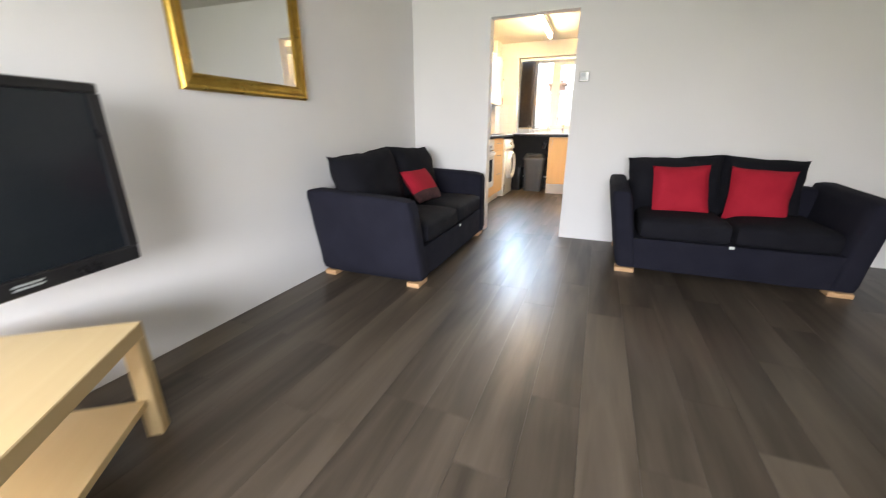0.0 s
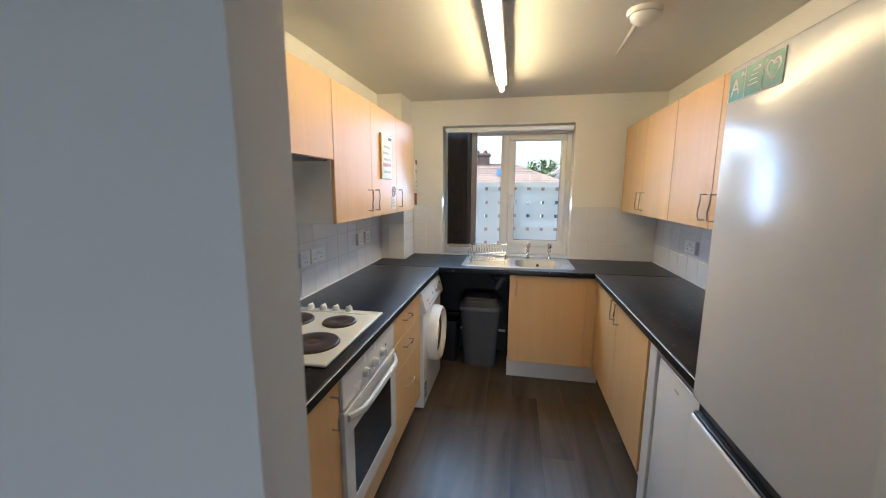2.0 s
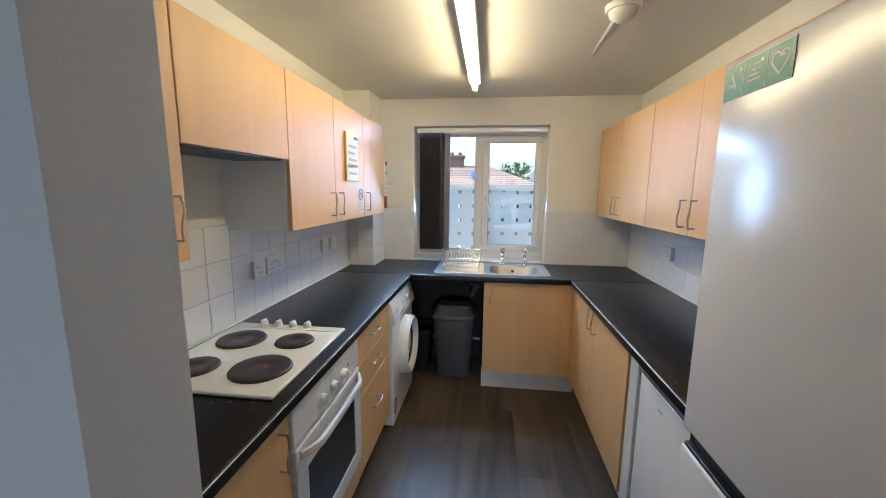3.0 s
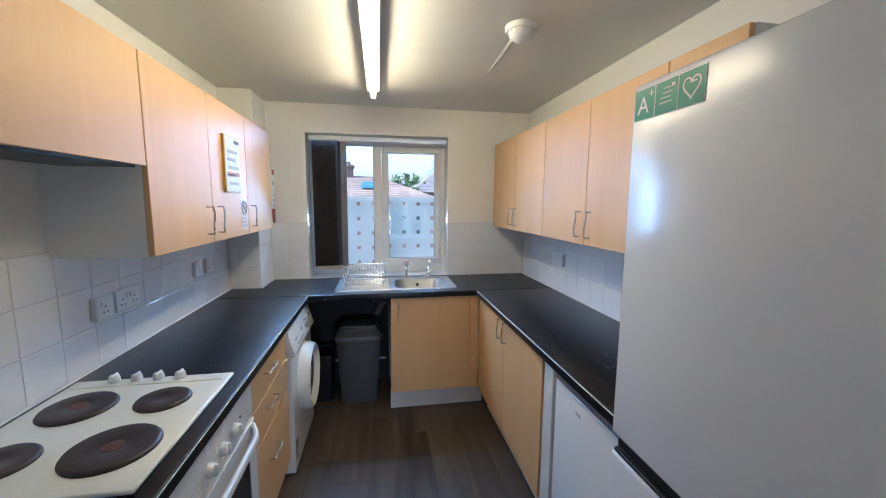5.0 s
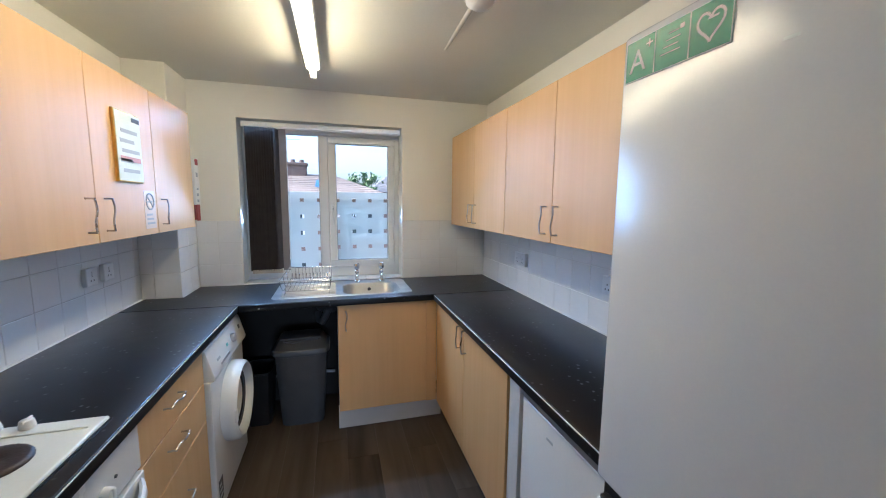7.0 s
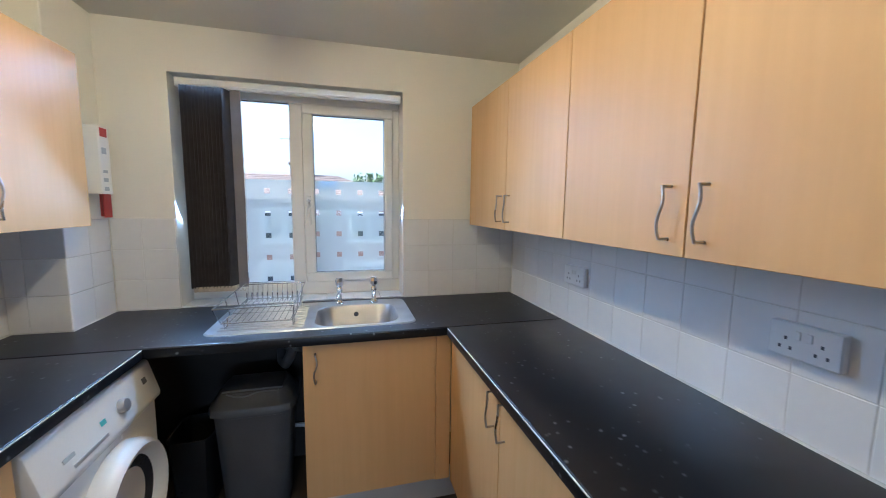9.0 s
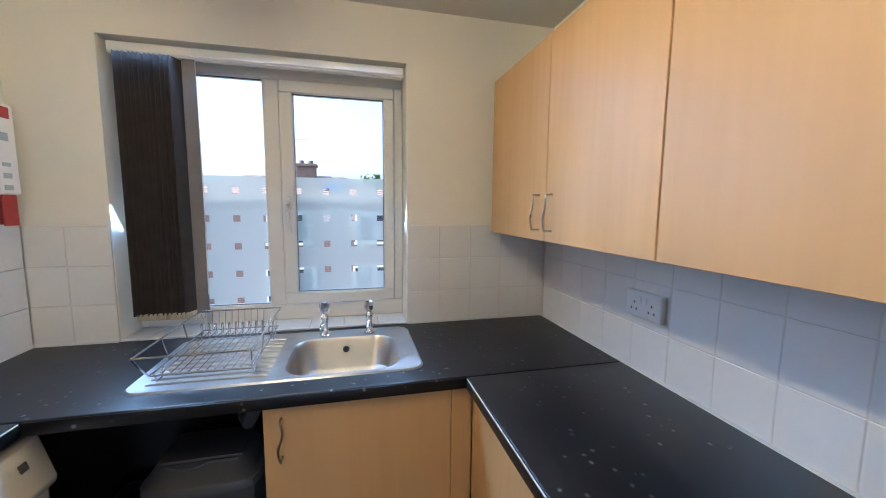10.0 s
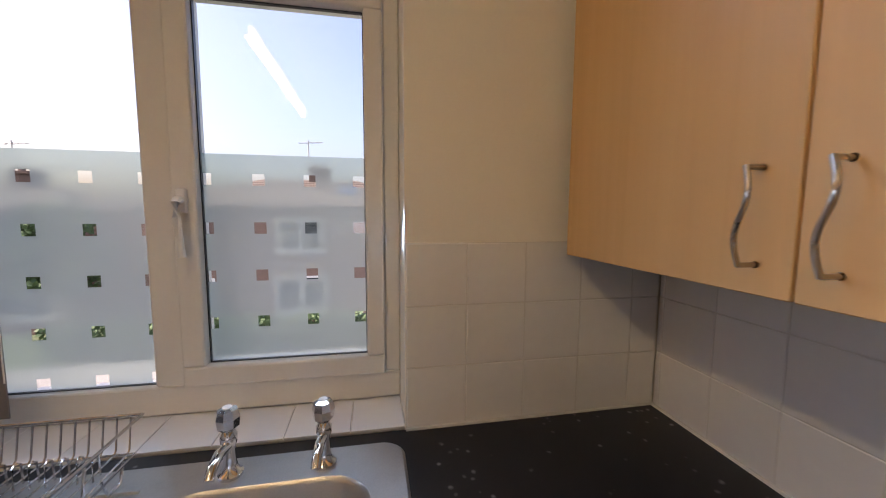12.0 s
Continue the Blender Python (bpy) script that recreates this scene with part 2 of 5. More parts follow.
M_GREEN = surface("green_label", (0.030, 0.30, 0.17), (0.025, 0.27, 0.15), rough=0.35)
M_PRINT = surface("white_print", (0.82, 0.85, 0.82), rough=0.4)
M_PAPER = surface("notice_paper", (0.72, 0.74, 0.66), (0.66, 0.69, 0.6), rough=0.6)
M_PINK = surface("pink_print", (0.62, 0.32, 0.30), rough=0.6)
M_DARK_PRINT = surface("dark_print", (0.08, 0.08, 0.09), rough=0.6)
M_GREY_PRINT = surface("grey_print", (0.42, 0.45, 0.45), rough=0.6)
M_SIGN_RED = surface("red_label", (0.38, 0.028, 0.024), (0.30, 0.022, 0.02), rough=0.5)
M_TEAL = surface("teal_button", (0.10, 0.42, 0.42), rough=0.35)
M_SILICONE = surface("grey_silicone", (0.66, 0.66, 0.64), rough=0.5)
M_GLASS = clear_glass("window_glass")
M_FILM = frosted("frosted_film")
M_TUBE = lamp_glow("lit_tube", (1.0, 0.745, 0.375), 13.2)
M_SILVER = surface("silver_plastic", (0.45, 0.44, 0.43), (0.38, 0.37, 0.36), rough=0.35, metal=0.6)
M_PORT = surface("porthole_glass", (0.05, 0.05, 0.055), (0.03, 0.03, 0.035), rough=0.08, rough_var=0.04)
# near-black: shade under the worktop put into colour; also the oven's body
M_DARK_VOID = surface("void_shade", (0.035, 0.030, 0.026), rough=0.8)
M_BRICK = surface("house_brick", (0.25, 0.16, 0.125), (0.19, 0.125, 0.10), rough=0.85, scale=2, fine=14, bump=0.3)
M_CHIMNEY = surface("sooty_brick", (0.13, 0.085, 0.07), (0.08, 0.06, 0.05), rough=0.9, scale=2, fine=14, bump=0.3)
M_ROOF = surface("roof_tile", (0.165, 0.125, 0.095), (0.095, 0.075, 0.06), rough=0.8, scale=1.2, fine=9, bump=0.3, per_object=0.15)
M_SLATE = surface("grey_roof_tile", (0.105, 0.102, 0.10), (0.075, 0.072, 0.072), rough=0.8, scale=1.2, fine=9, bump=0.3, per_object=0.12)
M_GRASS = surface("grass", (0.12, 0.15, 0.075), (0.085, 0.115, 0.05), rough=0.95, scale=0.8, fine=18, bump=0.6)
M_ASPHALT = surface("asphalt", (0.055, 0.055, 0.057), (0.04, 0.04, 0.042), rough=0.9, scale=1, fine=60, bump=0.3)
M_PAVING = surface("paving", (0.30, 0.29, 0.27), (0.24, 0.23, 0.215), rough=0.9, scale=1, fine=30)
M_LEAF = surface("leaf_green", (0.085, 0.14, 0.05), (0.055, 0.10, 0.03), rough=0.7, scale=1.5, fine=6)
M_BARK = surface("bark", (0.10, 0.075, 0.055), (0.07, 0.05, 0.04), rough=0.9, scale=4)
M_ROOF_GLASS = surface("skylight_glass", (0.05, 0.16, 0.34), (0.06, 0.19, 0.40), rough=0.15)
M_HOUSE_GLASS = surface("house_window_glass", (0.05, 0.06, 0.07), (0.03, 0.04, 0.05), rough=0.08)


# ---- mesh helpers ----
def bx(bm, x0, x1, y0, y1, z0, z1, bev=0.0, seg=1):
    """A box between two corners, its edges bevelled."""
    vs = [bm.verts.new((x, y, z)) for z in (z0, z1) for y in (y0, y1) for x in (x0, x1)]
    fs = [bm.faces.new([vs[i] for i in q]) for q in ((0, 2, 3, 1), (4, 5, 7, 6), (0, 1, 5, 4), (2, 6, 7, 3), (0, 4, 6, 2), (1, 3, 7, 5))]
    if bev:
        es = list({e for f in fs for e in f.edges})
        bmesh.ops.bevel(bm, geom=es, offset=bev, segments=seg, affect="EDGES", profile=0.5, clamp_overlap=True)
    return bm


def cy(bm, p0, p1, r, seg=16, r2=None):
    """A capped cylinder or cone between two points."""
    p0, p1 = Vector(p0), Vector(p1)
    r2 = r if r2 is None else r2
    q = (p1 - p0).to_track_quat("Z", "Y")
    rings = []
    for p, rad in ((p0, r), (p1, r2)):
        rings.append([bm.verts.new(p + q @ Vector((rad * math.cos(2 * math.pi * i / seg), rad * math.sin(2 * math.pi * i / seg), 0))) for i in range(seg)])
    for i in range(seg):
        j = (i + 1) % seg
        bm.faces.new((rings[0][i], rings[0][j], rings[1][j], rings[1][i]))
    bm.faces.new(rings[0][::-1])
    bm.faces.new(rings[1])
    return bm


def pipe(bm, pts, r, seg=8, closed=False):
    """A round rod swept along a line of points."""
    pts = [Vector(p) for p in pts]
    n = len(pts)
    rings = []
    for i, p in enumerate(pts):
        a = pts[(i - 1) % n] if closed or i > 0 else p
        b = pts[(i + 1) % n] if closed or i < n - 1 else p
        d = (b - a).normalized()
        side = d.cross(Vector((0, 0, 1)))
        if side.length < 0.05:
            side = d.cross(Vector((0, 1, 0)))
        side.normalize()
        up = side.cross(d)
        rings.append([bm.verts.new(p + r * (math.cos(2 * math.pi * k / seg) * side + math.sin(2 * math.pi * k / seg) * up)) for k in range(seg)])
    for i in range(n if closed else n - 1):
        a, b = rings[i], rings[(i + 1) % n]
        for k in range(seg):
            j = (k + 1) % seg
            bm.faces.new((a[k], a[j], b[j], b[k]))
    if not closed:
        bm.faces.new(rings[0][::-1])
        bm.faces.new(rings[-1])
    return bm


def lathe(bm, profile, m=None, seg=24):
    """A shape turned about the local z axis from (radius, height) pairs, placed by m."""
    m = m or Matrix()
    rings = []
    for rad, h in profile:
        rings.append([bm.verts.new(m @ Vector((max(rad, 0.0004) * math.cos(2 * math.pi * i / seg), max(rad, 0.0004) * math.sin(2 * math.pi * i / seg), h))) for i in range(seg)])
    for a, b in zip(rings, rings[1:]):
        for i in range(seg):
            j = (i + 1) % seg
            bm.faces.new((a[i], a[j], b[j], b[i]))
    bm.faces.new(rings[0][::-1])
    bm.faces.new(rings[-1])
    return bm


def rbox(bm, x0, x1, y0, y1, z0, z1, r, cuts=7, crown=0.0, wob=0.0, seed=0.0, m=None):
    """A padded box: rounded by r, its top swollen by crown, its skin uneven by wob."""
    lo, hi = Vector((x0, y0, z0)), Vector((x1, y1, z1))
    mid = (lo + hi) / 2
    half = (hi - lo) / 2
    grid = {}
    m = m or Matrix()

    def vert(i, j, k):
        key = (i, j, k)
        if key not in grid:
            p = Vector([(2 * a / cuts - 1) * h for a, h in zip(key, half)])
            inner = Vector([max(-(h - r), min(h - r, c)) for c, h in zip(p, half)])
            d = p - inner
            if d.length > 1e-9:
                p = inner + d.normalized() * r
            u, v = p.x / half.x, p.y / half.y
            if p.z > 0:
                p.z += crown * max(0, 1 - u * u) * max(0, 1 - v * v)
            q = p + mid
            if wob:
                q += wob * noise.noise_vector(q * 5 + Vector((seed, seed, 0)))
            grid[key] = bm.verts.new(m @ q)
        return grid[key]

    c = cuts
    for a in range(c):
        for b in range(c):
            bm.faces.new((vert(a, b, 0), vert(a, b + 1, 0), vert(a + 1, b + 1, 0), vert(a + 1, b, 0)))
            bm.faces.new((vert(a, b, c), vert(a + 1, b, c), vert(a + 1, b + 1, c), vert(a, b + 1, c)))
            bm.faces.new((vert(a, 0, b), vert(a + 1, 0, b), vert(a + 1, 0, b + 1), vert(a, 0, b + 1)))
            bm.faces.new((vert(a, c, b), vert(a, c, b + 1), vert(a + 1, c, b + 1), vert(a + 1, c, b)))
            bm.faces.new((vert(0, a, b), vert(0, a, b + 1), vert(0, a + 1, b + 1), vert(0, a + 1, b)))
            bm.faces.new((vert(c, a, b), vert(c, a + 1, b), vert(c, a + 1, b + 1), vert(c, a, b + 1)))
    return bm


def pillow(bm, w, h, t, m=None, n=16, pinch=0.08, wob=0.008, seed=0.0, u0=-1.0, u1=1.0):
    """A stuffed pillow in the local xz plane with pointed corners; u0 and u1 cut a strip out of it."""
    m = m or Matrix()
    grid = {}
    for s in (-1, 1):
        for i in range(n + 1):
            for j in range(n + 1):
                u, v = u0 + (u1 - u0) * i / n, 2 * j / n - 1
                edge = j in (0, n) or (i == 0 and u0 == -1) or (i == n and u1 == 1)
                if edge and s == 1:
                    grid[s, i, j] = grid[-1, i, j]
                    continue
                x = u * w / 2 * (1 - pinch * (1 - v * v))
                z = v * h / 2 * (1 - pinch * (1 - u * u))
                y = s * t / 2 * (max(0, 1 - u ** 4) * max(0, 1 - v ** 4)) ** 0.6
                p = Vector((x, y, z))
                p += wob * noise.noise_vector(p * 9 + Vector((seed, s, seed)))
                grid[s, i, j] = bm.verts.new(m @ p)
    for i in range(n):
        for j in range(n):
            bm.faces.new((grid[-1, i, j], grid[-1, i + 1, j], grid[-1, i + 1, j + 1], grid[-1, i, j + 1]))
            bm.faces.new((grid[1, i, j], grid[1, i, j + 1], grid[1, i + 1, j + 1], grid[1, i + 1, j]))
    return bm


def mesh_of(name, bm, material, smooth=False):
    bmesh.ops.recalc_face_normals(bm, faces=bm.faces)
    me = bpy.data.meshes.new(name)
    bm.to_mesh(me)
    bm.free()
    for mt in (material if isinstance(material, (list, tuple)) else (material,)):
        me.materials.append(mt)
    if smooth:
        me.polygons.foreach_set("use_smooth", [True] * len(me.polygons))
        me.set_sharp_from_angle(angle=radians(42))
    return me


def part(name, bm, material, parent=None, label="", smooth=False):
    ob = new(name, mesh_of(name, bm, material, smooth))
    ob.parent = parent
    return tagged(ob, label)


def thing(name, label, category, m=None, group=""):
    e = new(name)
    e.empty_display_size = 0.1
    e.matrix_basis = m or Matrix()
    return tagged(e, label, category, group)


def structure(name, bm, material, label, category, smooth=False):
    ob = part(name, bm, material, None, "", smooth)
    return tagged(ob, label, category, kind="structure")


def B():
    return bmesh.new()


def box_part(name, dims, material, parent, bev=0.002, label="", seg=1):
    return part(name, bx(B(), *dims, bev, seg), material, parent, label)


# ---- the plan ----
XW, XW_K, XE_K = -1.700, -1.79, 0.576        # west wall of the living room and kitchen, east wall of the kitchen
YP0, YP1 = 3.637, 3.745                       # the partition's two faces
YN, YF = 6.712, 6.96                          # north wall: inner and outer face
YS, XE = -2.2, 3.3                            # south and east walls of the living room
HC = 2.31                                     # ceiling
DX0, DX1, DH = -0.932, -0.188, 1.930           # doorway
WX0, WX1, WZ0, WZ1 = -1.285, -0.13, 0.915, 2.085   # kitchen window opening
CT = 0.91                                     # worktop height

# ---- large structure ----
b = B()
bx(b, XW - 0.25, XE + 0.25, YS - 0.25, YF, -0.20, -0.008)
floor = structure("floor", b, M_SUBFLOOR, "dark grey-brown wood-look vinyl plank floor", "floor")

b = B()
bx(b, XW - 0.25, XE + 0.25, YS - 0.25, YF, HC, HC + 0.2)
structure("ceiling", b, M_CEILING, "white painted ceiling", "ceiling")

b = B()
bx(b, XW - 0.25, XW, YS, YP0, 0, HC)
structure("wall_west", b, M_WALL, "white painted living room wall", "wall")
b = B()
bx(b, XW - 0.25, XW_K, YP0, YN, 0, HC)
wall_west_kitchen = structure("wall_west_kitchen", b, M_KITCHEN_WALL, "cream painted kitchen wall with white tiles above the worktop", "wall")
b = B()
bx(b, XW_K, DX0, YP0, YP1, 0, HC, 0)
bx(b, DX1, XE, YP0, YP1, 0, HC, 0)
bx(b, DX0, DX1, YP0, YP1, DH, HC, 0)
structure("wall_partition", b, M_WALL, "white painted wall with an open kitchen doorway", "wall")
b = B()
bx(b, XW - 0.25, WX0, YN, YF, 0, HC)
bx(b, WX1, XE_K, YN, YF, 0, HC)
bx(b, WX0, WX1, YN, YF, 0, WZ0 - 0.008)
bx(b, WX0, WX1, YN, YF, WZ1, HC)
wall_north = structure("wall_north", b, M_KITCHEN_WALL, "cream painted kitchen wall with a window", "wall")
b = B()
bx(b, XE_K, XE_K + 0.12, YP1, YF, 0, HC)
wall_east_kitchen = structure("wall_east_kitchen", b, M_KITCHEN_WALL, "cream painted kitchen wall with white tiles above the worktop", "wall")
b = B()
bx(b, XE, XE + 0.25, YS, YP1, 0, HC)
structure("wall_east", b, M_WALL, "white painted living room wall", "wall")
b = B()
SX0, SX1, SZ0, SZ1 = -1.40, 1.10, 0.45, 2.10
bx(b, XW - 0.25, SX0, YS - 0.25, YS, 0, HC)
bx(b, SX1, XE + 0.25, YS - 0.25, YS, 0, HC)
bx(b, SX0, SX1, YS - 0.25, YS, 0, SZ0)
bx(b, SX0, SX1, YS - 0.25, YS, SZ1, HC)
structure("wall_south", b, M_WALL, "white painted wall with the living room window", "wall")

# pipe boxing in the kitchen's corner
b = B()
bx(b, XW_K, -1.575, 6.40, YN, 0, HC, 0.003)
boxing = structure("pipe_boxing", b, M_KITCHEN_WALL, "cream painted boxed-in pipes in the kitchen corner", "wall")

# living room window, behind the start
win_s = tagged(new("window_south"), "white framed living room window", "window", kind="structure")
b = B()
for x0, x1 in ((SX0, SX0 + 0.06), (-0.18, -0.12), (SX1 - 0.06, SX1)):
    bx(b, x0, x1, YS - 0.20, YS - 0.13, SZ0, SZ1, 0.004)
for z0, z1 in ((SZ0, SZ0 + 0.06), (SZ1 - 0.06, SZ1)):
    bx(b, SX0 + 0.06, -0.18, YS - 0.20, YS - 0.13, z0, z1, 0.004)
    bx(b, -0.12, SX1 - 0.06, YS - 0.20, YS - 0.13, z0, z1, 0.004)
part("window_frame", b, M_UPVC, win_s)

# ---- kitchen window ----
window = tagged(new("window_1"), "white plastic kitchen window with frosted film of clear squares", "window", kind="structure")
FY0, FY1 = 6.865, 6.925
b = B()
bx(b, WX0, WX1, FY0, FY1, WZ0, 0.992, 0.004)
bx(b, WX0, WX1, FY0, FY1, 2.018, WZ1, 0.004)
bx(b, WX0, -1.215, FY0, FY1, 0.992, 2.018, 0.004)
bx(b, -0.172, WX1, FY0, FY1, 0.992, 2.018, 0.004)
bx(b, -0.755, -0.686, FY0, FY1, 0.992, 2.018, 0.004)
part("window_frame", b, M_UPVC, window, "white plastic outer frame")
b = B()
SY0, SY1 = 6.845, 6.915
bx(b, -0.684, -0.174, SY0, SY1, 0.994, 1.047, 0.006, 2)
bx(b, -0.684, -0.174, SY0, SY1, 1.962, 2.016, 0.006, 2)
bx(b, -0.684, -0.628, SY0, SY1, 1.047, 1.962, 0.006, 2)
bx(b, -0.222, -0.174, SY0, SY1, 1.047, 1.962, 0.006, 2)
part("sash", b, M_UPVC, window, "white opening casement")
b = B()
for x0, x1, z0, z1, y in ((-1.215, -0.755, 0.992, 2.018, 6.893), (-0.628, -0.222, 1.047, 1.962, 6.880)):
    t = 0.0024
    bx(b, x0, x1, y - 0.006, y + 0.006, z0, z0 + t)
    bx(b, x0, x1, y - 0.006, y + 0.006, z1 - t, z1)
    bx(b, x0, x0 + t, y - 0.006, y + 0.006, z0 + t, z1 - t)
    bx(b, x1 - t, x1, y - 0.006, y + 0.006, z0 + t, z1 - t)
part("gasket", b, M_BLACK, window, "thin black rubber seal")
PANES = ((-1.215, -0.755, 0.992, 2.018, 6.895), (-0.628, -0.222, 1.047, 1.962, 6.882))
for x0, x1, z0, z1, y in PANES:
    ob = part("pane", bx(B(), x0, x1, y, y + 0.004, z0, z1), M_GLASS, window)
    ob.visible_shadow = False


def film_sheet(x0, x1, z0, z1, y, cols, rows, side):
    """A sheet of film with small clear squares left out."""
    bm = B()
    h = side / 2

    def cuts(lo, hi, centres):
        c = {lo, hi}
        for v in centres:
            c.update(w for w in (v - h, v + h) if lo < w < hi)
        return sorted(c)

    xs, zs = cuts(x0, x1, cols), cuts(z0, z1, rows)
    for yy, flip in ((y, False), (y + 0.0006, True)):
        vs = {(i, k): bm.verts.new((xs[i], yy, zs[k])) for i in range(len(xs)) for k in range(len(zs))}
        for i in range(len(xs) - 1):
            for k in range(len(zs) - 1):
                mx, mz = (xs[i] + xs[i + 1]) / 2, (zs[k] + zs[k + 1]) / 2
                if any(abs(mx - c) < h for c in cols) and any(abs(mz - r) < h for r in rows):
                    continue
                q = [vs[i, k], vs[i + 1, k], vs[i + 1, k + 1], vs[i, k + 1]]
                bm.faces.new(q[::-1] if flip else q)
    me = bpy.data.meshes.new("film")
    bm.to_mesh(me)
    bm.free()
    me.materials.append(M_FILM)
    ob = new("film", me)
    ob.parent = window
    ob.visible_shadow = False
    return tagged(ob, "frosted privacy film with clear squares")


film_sheet(-1.215, -0.755, 0.992, 1.590, 6.8938, [-0.762 - 0.1278 * k for k in range(4)], [1.526 - 0.129 * k for k in range(5)], 0.030)
film_sheet(-0.628, -0.222, 1.047, 1.590, 6.8806, [-0.240 - 0.1268 * k for k in range(4)], [1.526 - 0.125 * k for k in range(4)], 0.030)
# the casement's handle
b = B()
bx(b, -0.669, -0.645, 6.832, 6.845, 1.44, 1.50, 0.004)
pipe(b, [(-0.657, 6.835, 1.47), (-0.657, 6.815, 1.472), (-0.656, 6.803, 1.465), (-0.655, 6.803, 1.43), (-0.652, 6.806, 1.36), (-0.650, 6.808, 1.335)], 0.009, 8)
part("handle", b, M_WHITE_PLASTIC, window, "white lever handle", True)

# vertical blind drawn to one side
blind = thing("vertical_blind", "dark brown vertical slat blind drawn to one side of the window", "blind")
b = B()
bx(b, -1.262, -0.14, 6.728, 6.770, 2.035, 2.070, 0.004)
bx(b, -1.262, -0.14, 6.734, 6.764, 2.029, 2.035)
part("head_rail", b, M_WHITE_PLASTIC, blind, "white head rail")
for i in range(12):
    x = -1.222 + i * 0.0170
    b = B()
    a = radians(72 - 3 * (i % 3))
    hw = 0.042
    z0, z1, n = 1.005, 2.030, 6
    vs = []
    for k in range(n + 1):
        u = (2 * k / n - 1) * hw
        bow = 0.004 * (1 - (u / hw) ** 2)
        vs.append((x + u * math.cos(a) + bow, 6.750 + u * math.sin(a)))
    for (xa, ya), (xb, yb) in zip(vs, vs[1:]):
        b.faces.new([b.verts.new(p) for p in ((xa, ya, z0), (xb, yb, z0), (xb, yb, z1), (xa, ya, z1))])
    bmesh.ops.remove_doubles(b, verts=b.verts, dist=1e-5)
    bmesh.ops.solidify(b, geom=b.faces, thickness=0.0012)
    part("slat", b, M_BLIND, blind)
    b = B()
    bx(b, x - 0.006, x + 0.012, 6.714, 6.786, 0.985, 1.012, 0.003)
    part("weight", b, M_CHAIN, blind, "pale slat weight")
b = B()
bx(b, -1.020, -0.972, 6.744, 6.748, 1.000, 2.030, 0.001)
part("slat", b, M_BLIND_EDGE, blind, "grey slat turned flat")
b = B()
pipe(b, [(-0.970, 6.742, 2.03), (-0.968, 6.742, 1.5), (-0.972, 6.742, 1.08)], 0.0016, 6)
part("pull_cord", b, M_WHITE_PLASTIC, blind)
b = B()
for i in range(14):
    x = -1.228 + i * 0.0178
    pipe(b, [(x, 6.722, 1.000), (x + 0.005, 6.716, 0.985), (x + 0.012, 6.716, 0.985), (x + 0.0178, 6.722, 1.000)], 0.0016, 6)
part("chain", b, M_CHAIN, blind, "pale linking chain")

# ---- worktops ----
def slab_with_hole(x0, x1, y0, y1, z0, z1, hx0, hx1, hy0, hy1):
    """A worktop slab with a cut-out, its front edge rounded."""
    bm = B()
    xs, ys = (x0, hx0, hx1, x1), (y0, hy0, hy1, y1)
    v = {(i, j, k): bm.verts.new((xs[i], ys[j], (z0, z1)[k])) for i in range(4) for j in range(4) for k in range(2)}
    for i in range(3):
        for j in range(3):
            if (i, j) == (1, 1):
                continue
            bm.faces.new((v[i, j, 1], v[i + 1, j, 1], v[i + 1, j + 1, 1], v[i, j + 1, 1]))
            bm.faces.new((v[i, j, 0], v[i, j + 1, 0], v[i + 1, j + 1, 0], v[i + 1, j, 0]))
    def wall(a, c):
        bm.faces.new((v[a[0], a[1], 0], v[c[0], c[1], 0], v[c[0], c[1], 1], v[a[0], a[1], 1]))
    for i in range(3):
        wall((i, 0), (i + 1, 0))
        wall((i + 1, 3), (i, 3))
        wall((3, i), (3, i + 1))
        wall((0, i + 1), (0, i))
    for a, c in (((1, 1), (1, 2)), ((1, 2), (2, 2)), ((2, 2), (2, 1)), ((2, 1), (1, 1))):
        wall(a, c)
    bmesh.ops.recalc_face_normals(bm, faces=bm.faces)
    front = [e for e in bm.edges if all(abs(p.co.y - y0) < 1e-6 and abs(p.co.z - z1) < 1e-6 for p in e.verts)]
    bmesh.ops.bevel(bm, geom=front, offset=0.006, segments=3, affect="EDGES", profile=0.5)
    return bm


def worktop(label, dims, glint, hole=None, front=None):
    w = thing("worktop", label, "worktop")
    if hole:
        part("top", slab_with_hole(*dims, *hole), M_WORKTOP, w)
    else:
        part("top", bx(B(), *dims, 0.006, 3), M_WORKTOP, w, smooth=True)
    if front:
        part("front_edge", bx(B(), *front, 0.003, 2), M_WORKTOP, w, "rolled black front edge", True)
    # white strip: the rolled edge's reflected light, put in as colour
    if glint:
        part("edge_glint", bx(B(), *glint, 0.001), M_PRINT, w, "thin white strip painting the highlight on the rolled edge")
    return w


worktop("black speckled laminate worktop along the hob side", (XW_K, -1.195, YP1 + 0.01, 6.105, CT - 0.038, CT), (-1.1955, -1.1925, YP1 + 0.012, 6.10, CT - 0.006, CT - 0.002), None, (-1.1948, -1.1928, YP1 + 0.012, 6.102, CT - 0.038, CT - 0.008))
worktop("black speckled laminate worktop with the inset sink", (XW_K, XE_K, 6.107, YN - 0.012, CT - 0.038, CT), None, (-0.604, -0.212, 6.214, 6.562), (-1.190, -0.022, 6.1035, 6.1068, CT - 0.0385, CT - 0.003))
